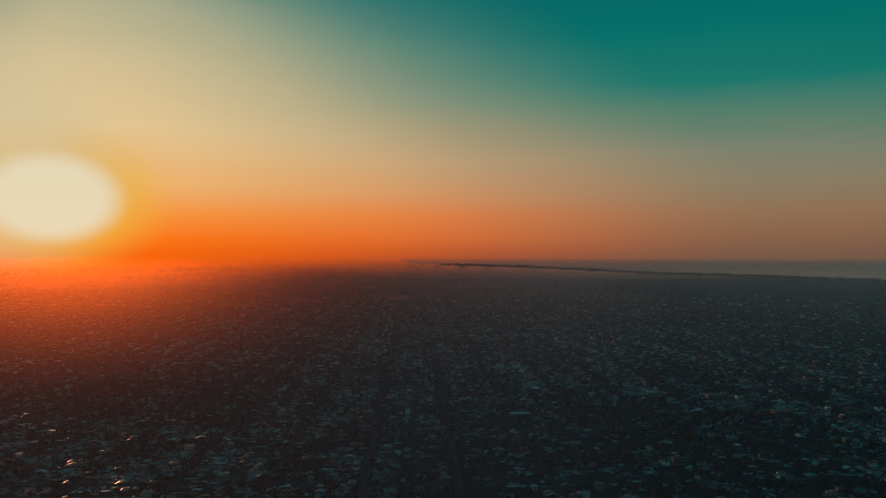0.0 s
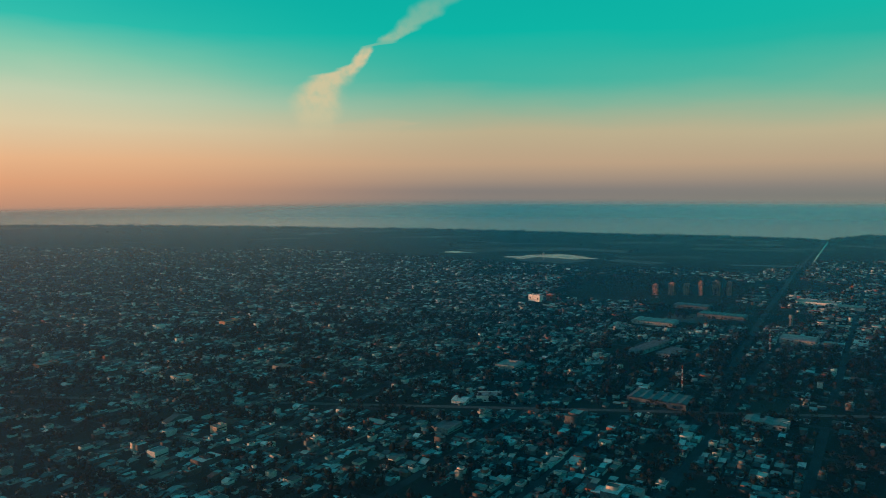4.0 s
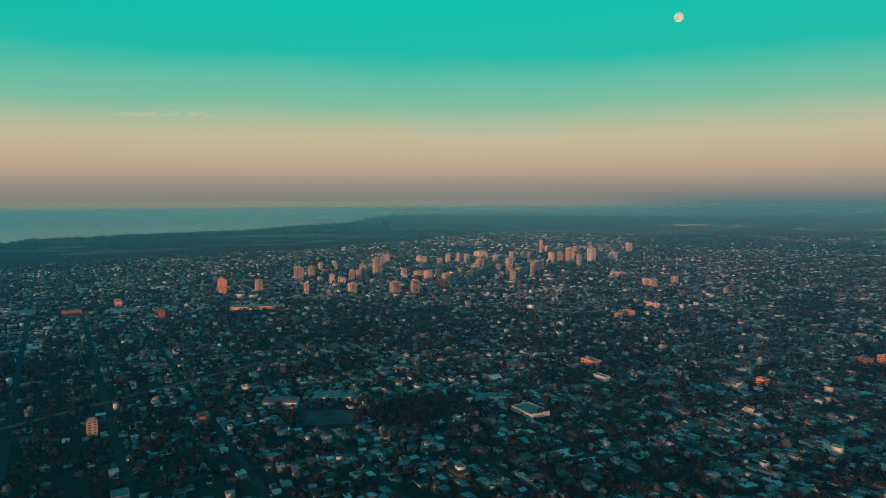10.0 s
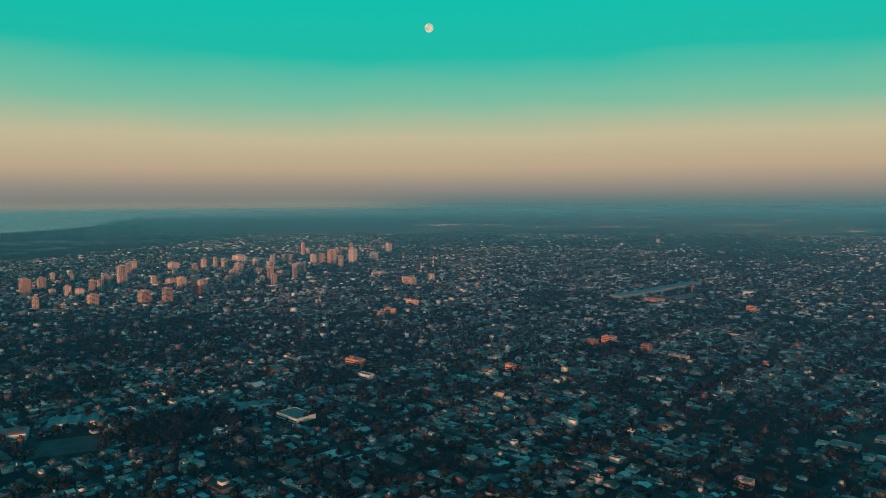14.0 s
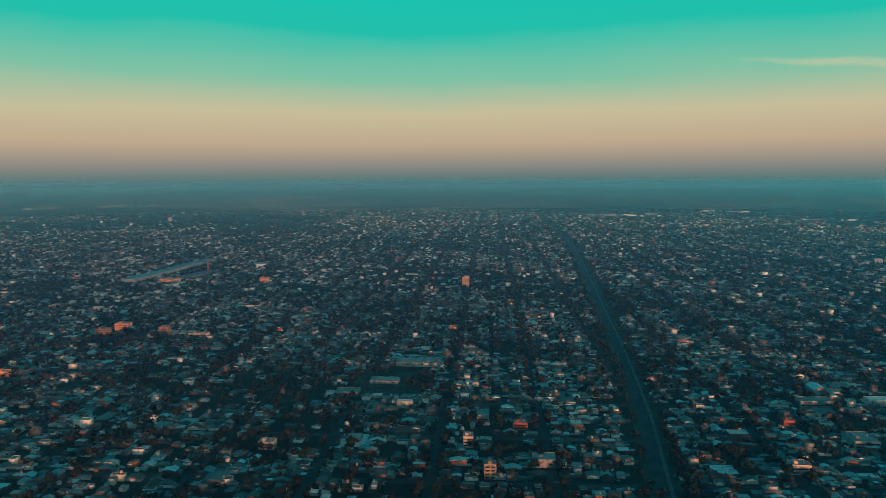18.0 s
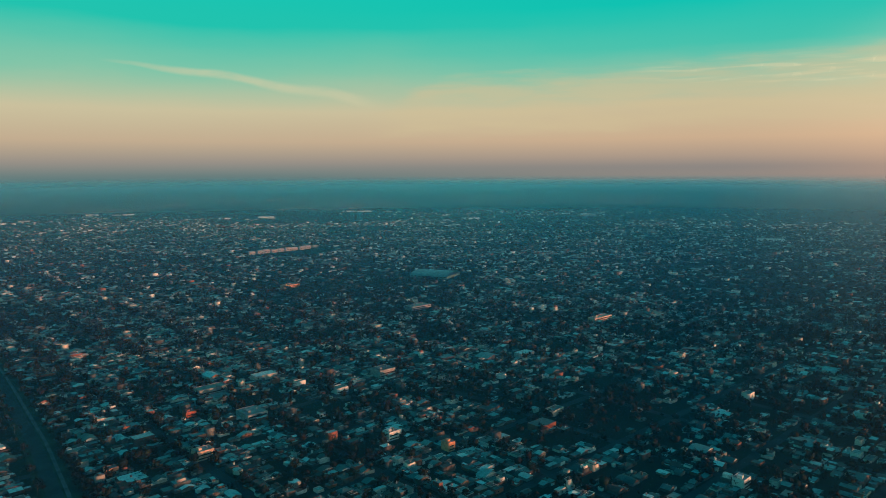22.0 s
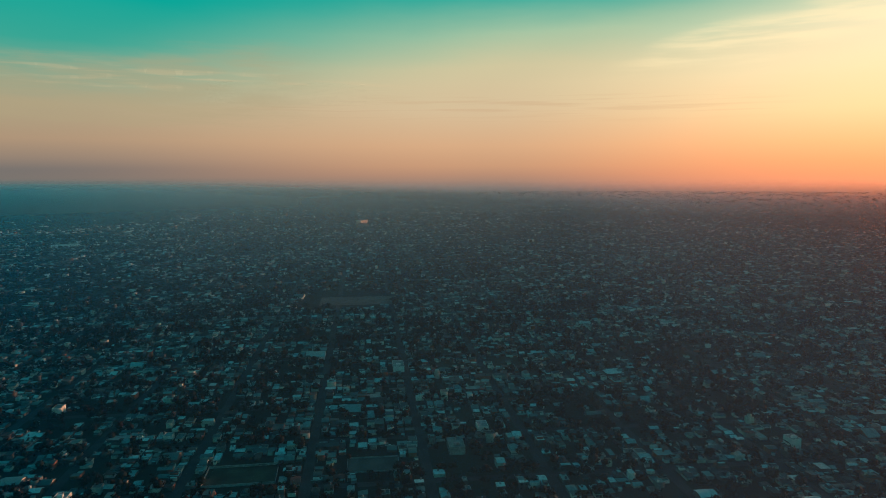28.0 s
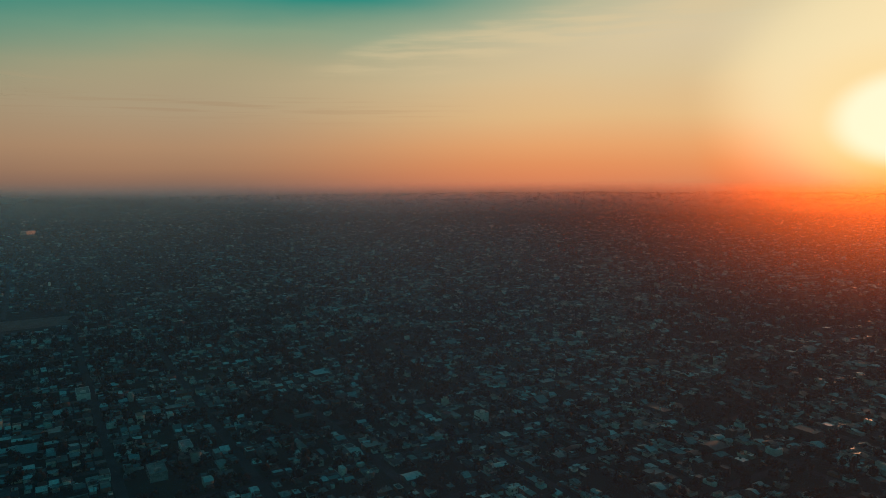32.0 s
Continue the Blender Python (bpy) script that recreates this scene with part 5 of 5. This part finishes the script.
# ---- playing fields and open plots ----
def field(name, x, y, l, d, turn, mat, label, wall=0.0):
    top = new(name)
    box_part("surface", mat, top, -l / 2, -d / 2, 0, l / 2, d / 2, 0.12)
    if wall:
        for x0, y0, x1, y1 in ((-l / 2 - 0.3, -d / 2 - 0.3, l / 2 + 0.3, -d / 2), (-l / 2 - 0.3, d / 2, l / 2 + 0.3, d / 2 + 0.3),
                               (-l / 2 - 0.3, -d / 2 + 0.01, -l / 2, d / 2 - 0.01), (l / 2, -d / 2 + 0.01, l / 2 + 0.3, d / 2 - 0.01)):
            box_part("boundary_wall", M_CONCRETE, top, x0, y0, 0, x1, y1, wall, "pale boundary wall")
    top.matrix_basis = pose(x, y, 0, 0, 0, turn)
    return tagged(top, label, "field")


pitch = field("playing_field", -576, -129, 58, 38, 94, M_GRASS, "walled dark playing field", 2.2)
for k, (a, b, w) in enumerate(((-20, -10, 6), (0, 9, 7), (12, 20, 4))):
    box_part("lettering", M_TIN_DARK, pitch, a, 19.0, 0.7, b, 19.06, 1.5, "dark unreadable lettering on the wall")
field("playing_field", -590, -20, 44, 30, 92, M_SAND, "bare pale sports pitch", 1.2)
field("playing_field", -1390, -70, 90, 150, 2, M_SAND, "large bare school field")
field("open_plot", -1270, 153, 60, 170, 2, M_GRASS, "long fenced open plot", 1.8)
field("open_plot", 152, -816, 92, 96, -2, M_GRASS, "dark open ground with a shed and old trees")
field("open_plot", 768, -240, 60, 52, 66, M_SAND, "bare open plot beside the factory")
field("open_plot", 1465, 400, 90, 110, 90, M_SAND, "factory yard of bare ground")
field("open_plot", -935, 730, 160, 120, 50, M_SAND, "dark bare open ground amid houses")


# ---- masts, chimney, poles ----
def mast(x, y, h, label, bar=0.3):
    q, s = drawn_at(x, y)
    top = new("radio_mast")
    n = 7
    for i in range(n):
        bm = bmesh.new()
        z0, z1 = h * i / n, h * (i + 1) / n
        w = 5 * bar * (1 - 0.53 * i / n)
        for cx, cy in ((-w, -w), (w, -w), (w, w), (-w, w)):
            slab(bm, cx - bar, cy - bar, z0, cx + bar, cy + bar, z1)
        for k in range(3):
            zz = z0 + (z1 - z0) * (k + 0.5) / 3
            slab(bm, -w, -w - bar / 2, zz - bar, w, -w + bar / 2, zz + bar)
            slab(bm, -w, w - bar / 2, zz - bar, w, w + bar / 2, zz + bar)
        part("lattice_section", bm, M_RED if i % 2 == 0 else M_WHITE, top, "red lattice section" if i % 2 == 0 else "white lattice section")
    box_part("base", M_CONCRETE, top, -2.5, -2.5, 0, 2.5, 2.5, 0.6, "concrete base")
    top.matrix_basis = pose(q.x, q.y, q.z) @ Matrix.Diagonal((s, s, s, 1))
    return tagged(top, label, "mast", "radio masts")


for x, y, h in ((2038, -1868, 46), (1694, -1633, 40), (1776, -1772, 52), (905, 255, 34), (1210, 205, 30)):
    mast(x, y, h, "red and white lattice radio mast", 0.13 if y > 0 else 0.3)


def stack(x, y, h, r, mat, label):
    top = new("chimney_stack")
    bm = bmesh.new()
    cyl(bm, 0, 0, 0, h, r, r * 0.65, 14)
    part("shaft", bm, mat, top)
    bm = bmesh.new()
    cyl(bm, 0, 0, h, h + 1.2, r * 0.8, r * 0.8, 14)
    part("rim", bm, M_CONCRETE, top, "concrete rim")
    top.matrix_basis = pose(x, y, 0)
    return tagged(top, label, "chimney")


stack(814, -1768, 28, 2.6, M_RED, "tall red brick factory chimney")


def water_tower(x, y, h):
    q, s = drawn_at(x, y)
    top = new("water_tower")
    bm = bmesh.new()
    for i in range(6):
        a = 1.047 * i
        slab(bm, 2.6 * math.cos(a) - 0.3, 2.6 * math.sin(a) - 0.3, 0, 2.6 * math.cos(a) + 0.3, 2.6 * math.sin(a) + 0.3, h * 0.7)
    part("legs", bm, M_CONCRETE, top, "concrete legs")
    bm = bmesh.new()
    cyl(bm, 0, 0, h * 0.7, h, 3.4, 3.6, 14)
    part("tank", bm, M_CONCRETE, top, "round concrete tank")
    top.matrix_basis = pose(q.x, q.y, q.z) @ Matrix.Diagonal((s, s, s, 1))
    return tagged(top, "concrete water tower on legs", "water tower")


water_tower(1480, 215, 22)
water_tower(2480, 1240, 30)


def pole():
    top = new("power_pole")
    bm = bmesh.new()
    cyl(bm, 0, 0, 0, 12, 0.2, 0.13, 6)
    part("post", bm, M_BARK, top)
    bm = bmesh.new()
    slab(bm, -1.3, -0.1, 10.6, 1.3, 0.1, 10.8)
    slab(bm, -1.0, -0.1, 11.4, 1.0, 0.1, 11.6)
    part("crossarm", bm, M_BARK, top, "wooden crossarms")
    return tagged(top, "dark wooden power pole with crossarms beside the road", "power pole", "power poles along the avenue and railway")


first_pole = pole()
spots = [(float(p[0]) + 16, float(p[1])) for p in AVENUE[2:34:2]] + [(float(p[0]) + 8, float(p[1])) for p in bend([(480, 820), (602, 603), (779, 295), (875, 124), (1000, -95)], 30)]
for i, (x, y) in enumerate(spots):
    if i == 0:
        first_pole.matrix_basis = pose(x, y, 0)
    else:
        copy_thing(first_pole, pose(x, y, 0, 0, 0, 90))


# ---- parked cars on the nearest streets ----
def car(mat, label):
    top = new("car")
    bm = bmesh.new()
    slab(bm, -2.1, -0.85, 0.3, 2.1, 0.85, 0.85)
    part("body", bm, mat, top)
    bm = bmesh.new()
    v = slab(bm, -1.5, -0.75, 0.85, 0.9, 0.75, 1.4)
    for i in (4, 7):
        v[i].co.x += 0.4
    for i in (5, 6):
        v[i].co.x -= 0.5
    part("cabin", bm, M_GLASS, top, "glazed cabin")
    bm = bmesh.new()
    slab(bm, -1.1, -0.7, 1.4, 0.4, 0.7, 1.45)
    part("roof", bm, mat, top)
    wheel = None
    for sx in (-1.3, 1.3):
        for sy in (-0.8, 0.8):
            if wheel is None:
                bm = bmesh.new()
                cyl(bm, 0, 0, -0.1, 0.1, 0.31, 0.31, 10)
                bmesh.ops.rotate(bm, verts=bm.verts, cent=(0, 0, 0), matrix=Matrix.Rotation(radians(90), 3, "X"))
                wheel = part("wheel", bm, M_BLACK, top, "black wheel", (sx, sy, 0.32))
            else:
                again(wheel, "wheel", top, (sx, sy, 0.32))
    return tagged(top, label, "car", "parked cars along the streets")


CARS = [car(M_WHITE, "white car parked along the street"), car(M_STEEL, "grey car parked along the street"), car(M_RED, "dark red car parked along the street")]
r_car = random.Random(12)
count = 0
for i in range(400):
    if count >= 36:
        break
    along_v = r_car.random() < 0.5
    a, b = r_car.randrange(-8, 9), r_car.uniform(-800, 800)
    u, v = (U0 + a * PITCH + 3.2, b) if along_v else (b, V0 + a * PITCH + 3.2)
    x, y = plan(u, v)
    if not 520 < math.hypot(x, y) < 640 or not clear_of(np.array([x]), np.array([y]), 3)[0]:
        continue
    m = pose(x, y, 0.07, 0, 0, math.degrees(GRID) + (90 if along_v else 0))
    if count < 3:
        CARS[count].matrix_basis = m
    else:
        copy_thing(CARS[r_car.randrange(3)], m)
    count += 1


# ---- the moon and the clouds ----
def moon():
    m, N = material("moon_face")
    n = N.add("ShaderNodeTexNoise", 0, {0: N.add("ShaderNodeTexCoord", 3), 2: 0.05, 3: 3.0})
    c = N.ramp(n, [(0.35, lin(196, 190, 160)), (0.65, lin(236, 226, 196))])
    N.add("ShaderNodeOutputMaterial", 0, {0: N.add("ShaderNodeEmission", 0, {0: c, 1: 0.95})})
    bm = bmesh.new()
    bmesh.ops.create_icosphere(bm, subdivisions=4, radius=28.0)
    for f in bm.faces:
        f.smooth = True
    me = bpy.data.meshes.new("moon")
    bm.to_mesh(me)
    bm.free()
    me.materials.append(m)
    ob = new("moon", me)
    a, e, d = radians(-134.73), radians(13.29), 4700.0
    ob.location = (-math.sin(a) * math.cos(e) * d, math.cos(a) * math.cos(e) * d, EYE + math.sin(e) * d)
    return tagged(ob, "pale nearly full moon in a teal sky", "moon", kind="structure")


moon()


def cloud(name, az0, az1, el0, el1, spine, half, colour, strength, stretch, label, wander=0.22, fade=((0.0, 1.0), (1.0, 1.0)), fibre=(0.15, 0.55, 0.55), edge=0.15, upright=False):
    """A thin curved sheet of cloud; spine: (u, v) points along which it lies, half: its half width along it; upright: it runs up the sheet, not along it."""
    m, N = material(name + "_vapour")
    uv = N.add("ShaderNodeUVMap", 0)
    s = N.add("ShaderNodeSeparateXYZ", 0, {0: uv}).node
    u, v = (s.outputs[1], s.outputs[0]) if upright else (s.outputs[0], s.outputs[1])
    mid = N.ramp(u, [(a, (b, b, b, 1)) for a, b in spine], "EASE")
    wide = N.ramp(u, [(a, (b, b, b, 1)) for a, b in half], "EASE")
    n1 = N.add("ShaderNodeTexNoise", 0, {0: N.add("ShaderNodeMapping", 0, {0: uv, 3: stretch}), 2: 1.0, 3: 6.0, 4: 0.6})
    n2 = N.add("ShaderNodeTexNoise", 0, {0: N.add("ShaderNodeMapping", 0, {0: uv, 1: (3.0, 7.0, 0.0), 3: (stretch[0] * 3, stretch[1] * 3, 1)}), 2: 1.0, 3: 5.0})
    off = N.math("ABSOLUTE", N.math("SUBTRACT", N.math("ADD", v, N.math("MULTIPLY", N.math("SUBTRACT", n1, 0.5), wander)), mid))
    body = N.smooth(N.math("DIVIDE", off, wide), 1.0, edge)
    dens = N.math("MULTIPLY", N.math("MULTIPLY", body, N.smooth(n2, fibre[0], fibre[1], fibre[2], 1.0)), N.math("MULTIPLY", N.ramp(u, [(a, (b, b, b, 1)) for a, b in fade], "EASE"), strength))
    ends = N.math("MULTIPLY", N.smooth(u, 0.0, 0.12), N.smooth(u, 1.0, 0.85))
    dens = N.math("MULTIPLY", dens, ends)
    # glows by itself, in place of sun and sky light on the cloud
    sh = N.add("ShaderNodeMixShader", 0, {0: dens, 1: N.add("ShaderNodeBsdfTransparent", 0), 2: N.add("ShaderNodeEmission", 0, {0: colour, 1: 1.0})})
    N.add("ShaderNodeOutputMaterial", 0, {0: sh})
    na, ne = 24, 10
    verts, uvs = [], []
    for i in range(na + 1):
        for j in range(ne + 1):
            a, e = radians(az0 + (az1 - az0) * i / na), radians(el0 + (el1 - el0) * j / ne)
            verts.append((-math.sin(a) * math.cos(e) * 4800, math.cos(a) * math.cos(e) * 4800, EYE + math.sin(e) * 4800))
            uvs.append((i / na, j / ne))
    faces = [(i * (ne + 1) + j, i * (ne + 1) + j + 1, (i + 1) * (ne + 1) + j + 1, (i + 1) * (ne + 1) + j) for i in range(na) for j in range(ne)]
    me = bpy.data.meshes.new(name)
    me.from_pydata(verts, [], faces)
    layer = me.uv_layers.new(name="UVMap")
    for lp in me.loops:
        layer.data[lp.index].uv = uvs[lp.vertex_index]
    me.materials.append(m)
    return tagged(new(name, me), label, "cloud", kind="structure")


cloud("cloud", -42, -58, 4.0, 16.5, [(0.0, 0.20), (0.10, 0.20), (0.21, 0.21), (0.28, 0.21), (0.35, 0.225), (0.42, 0.28), (0.47, 0.36), (0.52, 0.42), (0.61, 0.46), (0.64, 0.56), (0.73, 0.65), (0.82, 0.75), (0.95, 0.88)],
      [(0.0, 0.06), (0.10, 0.12), (0.21, 0.15), (0.28, 0.165), (0.35, 0.14), (0.42, 0.125), (0.47, 0.075), (0.52, 0.05), (0.61, 0.04), (0.64, 0.05), (0.73, 0.08), (0.82, 0.11), (0.95, 0.13)], lin(222, 204, 162), 0.95,
      (7.0, 5.0, 1.0), "ragged cream plume of cloud in a teal sky", 0.10,
      [(0.0, 0.0), (0.10, 0.25), (0.20, 0.6), (0.30, 0.9), (0.58, 1.0), (0.625, 0.2), (0.67, 0.42), (0.80, 0.26), (0.95, 0.16)], (0.2, 0.6, 0.6), 0.3, True)
cloud("cloud", -46, -54, 4.6, 7.0, [(0.0, 0.4), (1.0, 0.5)], [(0.0, 0.05), (0.5, 0.3), (1.0, 0.05)], lin(206, 190, 155), 0.3, (5.0, 3.0, 1.0), "small faint puff of cream cloud")
cloud("cloud", -91, -100, 5.4, 7.2, [(0.0, 0.4), (0.5, 0.55), (1.0, 0.5)], [(0.0, 0.05), (0.5, 0.3), (1.0, 0.05)], lin(214, 196, 156), 0.35, (4.0, 2.0, 1.0), "small faint wisp of cream cloud", 0.3,
      fibre=(0.4, 0.62, 0.0))
cloud("cloud", 165, 143, 4.5, 9.5, [(0.0, 0.74), (0.35, 0.60), (0.70, 0.38), (1.0, 0.15)], [(0.0, 0.03), (0.35, 0.08), (0.75, 0.12), (1.0, 0.14)], lin(206, 196, 160), 0.55,
      (3.0, 2.0, 1.0), "thin pale streak of high cloud", 0.10, [(0.0, 0.3), (0.4, 1.0), (0.8, 0.8), (1.0, 0.2)], (0.2, 0.6, 0.5))
cloud("cloud", 148, 92, 1.5, 12.0, [(0.0, 0.16), (0.18, 0.34), (0.45, 0.40), (0.7, 0.44), (1.0, 0.52)], [(0.0, 0.10), (0.2, 0.26), (0.5, 0.29), (1.0, 0.32)], lin(200, 184, 146), 0.62,
      (3.0, 4.0, 1.0), "soft bank of thin cream cloud with a feathered top", 0.42, [(0.0, 0.2), (0.15, 0.9), (0.8, 0.8), (1.0, 0.3)], (0.3, 0.62, 0.4), 0.5)
cloud("cloud", 126, 84, 5.4, 9.2, [(0.0, 0.55), (0.4, 0.45), (1.0, 0.36)], [(0.0, 0.16), (0.3, 0.34), (0.6, 0.24), (1.0, 0.12)], lin(226, 202, 160, 1.2), 0.4,
      (2.6, 3.2, 1.0), "thin sunlit wisps of low cloud", 0.5, [(0.0, 0.5), (0.5, 1.0), (1.0, 0.5)], (0.46, 0.66, 0.0))
cloud("cloud", 104, 58, 3.2, 7.0, [(0.0, 0.6), (0.5, 0.5), (1.0, 0.5)], [(0.0, 0.3), (1.0, 0.4)], lin(200, 150, 112, 1.25), 0.2,
      (1.6, 4.0, 1.0), "thin dusky streaks of low cloud", 0.3, [(0.0, 0.4), (0.5, 1.0), (1.0, 0.6)], (0.48, 0.66, 0.0))
cloud("cloud", 74, 34, 5.5, 15.0, [(0.0, 0.25), (0.25, 0.42), (0.6, 0.60), (1.0, 0.85)], [(0.0, 0.10), (0.3, 0.22), (1.0, 0.35)], lin(234, 210, 164, 1.9), 0.5,
      (1.8, 4.5, 1.0), "thin sunlit veil of high cloud", 0.34, [(0.0, 0.4), (0.3, 1.0), (1.0, 1.0)], (0.36, 0.64, 0.1))


# ---- see-through rings that imitate evening haze over the town ----
CLEARNESS = 6800.0  # metres over which the haze swallows two thirds of the light


def haze_material(rad, start, stop):
    m, N = material("painted_haze")
    p = N.add("ShaderNodeSeparateXYZ", 0, {0: N.add("ShaderNodeNewGeometry", 0)}).node
    x, y, z = p.outputs
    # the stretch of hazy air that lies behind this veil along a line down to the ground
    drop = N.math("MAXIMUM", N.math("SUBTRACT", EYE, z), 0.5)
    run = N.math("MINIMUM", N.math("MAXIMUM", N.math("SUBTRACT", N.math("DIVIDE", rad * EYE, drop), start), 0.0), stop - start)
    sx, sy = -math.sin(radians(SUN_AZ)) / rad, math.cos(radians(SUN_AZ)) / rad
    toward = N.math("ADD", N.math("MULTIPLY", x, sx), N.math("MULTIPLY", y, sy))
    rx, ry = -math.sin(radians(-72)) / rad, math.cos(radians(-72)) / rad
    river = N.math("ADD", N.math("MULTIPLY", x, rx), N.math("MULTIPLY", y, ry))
    # thinned towards the river, thickened towards the low sun, imitating how haze scatters light
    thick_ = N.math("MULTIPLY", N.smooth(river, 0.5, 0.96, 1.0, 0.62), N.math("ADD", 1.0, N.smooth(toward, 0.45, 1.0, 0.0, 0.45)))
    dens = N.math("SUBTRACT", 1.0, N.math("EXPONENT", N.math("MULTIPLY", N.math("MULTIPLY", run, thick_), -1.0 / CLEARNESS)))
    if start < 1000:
        # an even tint added over the nearest roofs, imitating glare, stronger sunward
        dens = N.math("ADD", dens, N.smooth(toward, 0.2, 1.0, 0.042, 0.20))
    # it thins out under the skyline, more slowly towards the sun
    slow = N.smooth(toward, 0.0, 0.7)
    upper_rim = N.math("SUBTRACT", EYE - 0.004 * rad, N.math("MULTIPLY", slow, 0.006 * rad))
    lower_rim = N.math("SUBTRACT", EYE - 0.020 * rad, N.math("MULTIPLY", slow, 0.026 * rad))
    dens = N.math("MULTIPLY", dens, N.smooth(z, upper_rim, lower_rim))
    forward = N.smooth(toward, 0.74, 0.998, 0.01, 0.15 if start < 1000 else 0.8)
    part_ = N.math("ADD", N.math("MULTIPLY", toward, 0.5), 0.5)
    # tints by bearing from the sun paint the scattered light into the sheet
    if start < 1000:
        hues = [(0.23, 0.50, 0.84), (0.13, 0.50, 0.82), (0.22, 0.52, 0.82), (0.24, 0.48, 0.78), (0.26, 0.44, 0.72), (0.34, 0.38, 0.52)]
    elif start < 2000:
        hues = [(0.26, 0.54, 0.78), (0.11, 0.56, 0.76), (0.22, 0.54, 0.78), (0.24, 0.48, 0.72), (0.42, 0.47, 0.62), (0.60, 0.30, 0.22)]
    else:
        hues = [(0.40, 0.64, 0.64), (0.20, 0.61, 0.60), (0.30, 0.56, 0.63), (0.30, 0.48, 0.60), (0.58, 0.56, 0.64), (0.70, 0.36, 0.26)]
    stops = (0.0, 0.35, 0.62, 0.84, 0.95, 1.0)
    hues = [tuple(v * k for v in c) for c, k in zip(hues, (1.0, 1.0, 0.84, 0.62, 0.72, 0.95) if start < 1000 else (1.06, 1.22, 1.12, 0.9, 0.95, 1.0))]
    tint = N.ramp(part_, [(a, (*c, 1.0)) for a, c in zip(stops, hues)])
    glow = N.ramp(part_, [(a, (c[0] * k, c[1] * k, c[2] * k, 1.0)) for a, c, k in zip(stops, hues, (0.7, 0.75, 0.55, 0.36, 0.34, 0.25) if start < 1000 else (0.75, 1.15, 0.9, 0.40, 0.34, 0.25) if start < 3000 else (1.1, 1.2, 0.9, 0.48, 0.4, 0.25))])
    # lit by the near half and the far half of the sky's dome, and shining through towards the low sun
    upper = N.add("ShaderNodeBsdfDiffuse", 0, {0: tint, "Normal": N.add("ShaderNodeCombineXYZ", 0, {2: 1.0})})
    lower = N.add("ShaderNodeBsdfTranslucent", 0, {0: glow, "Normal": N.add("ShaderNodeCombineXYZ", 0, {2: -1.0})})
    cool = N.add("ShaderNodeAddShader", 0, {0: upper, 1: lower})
    # deep orange tint imitates the glare under the low sun
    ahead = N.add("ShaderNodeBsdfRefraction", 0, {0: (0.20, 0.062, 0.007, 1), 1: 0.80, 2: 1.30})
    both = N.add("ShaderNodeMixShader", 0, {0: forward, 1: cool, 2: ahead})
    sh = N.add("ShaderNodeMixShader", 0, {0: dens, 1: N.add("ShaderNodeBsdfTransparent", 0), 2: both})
    N.add("ShaderNodeOutputMaterial", 0, {0: sh})
    return m


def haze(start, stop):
    """One thin ring-shaped sheet, painted as haze, standing round the place, from the ground to the eye's level; it
    stands for the hazy air from start to stop.
    """
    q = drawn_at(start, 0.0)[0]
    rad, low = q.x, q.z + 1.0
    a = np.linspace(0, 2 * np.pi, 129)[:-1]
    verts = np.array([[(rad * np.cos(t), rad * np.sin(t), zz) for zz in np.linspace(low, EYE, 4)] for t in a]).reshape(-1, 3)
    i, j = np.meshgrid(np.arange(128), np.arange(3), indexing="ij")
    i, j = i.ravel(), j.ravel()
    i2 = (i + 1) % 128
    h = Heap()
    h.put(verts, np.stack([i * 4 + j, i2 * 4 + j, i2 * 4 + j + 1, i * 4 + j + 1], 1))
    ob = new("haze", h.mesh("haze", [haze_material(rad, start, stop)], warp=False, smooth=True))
    return tagged(ob, "thin see-through ring sheet painted as evening haze", "haze", kind="structure")


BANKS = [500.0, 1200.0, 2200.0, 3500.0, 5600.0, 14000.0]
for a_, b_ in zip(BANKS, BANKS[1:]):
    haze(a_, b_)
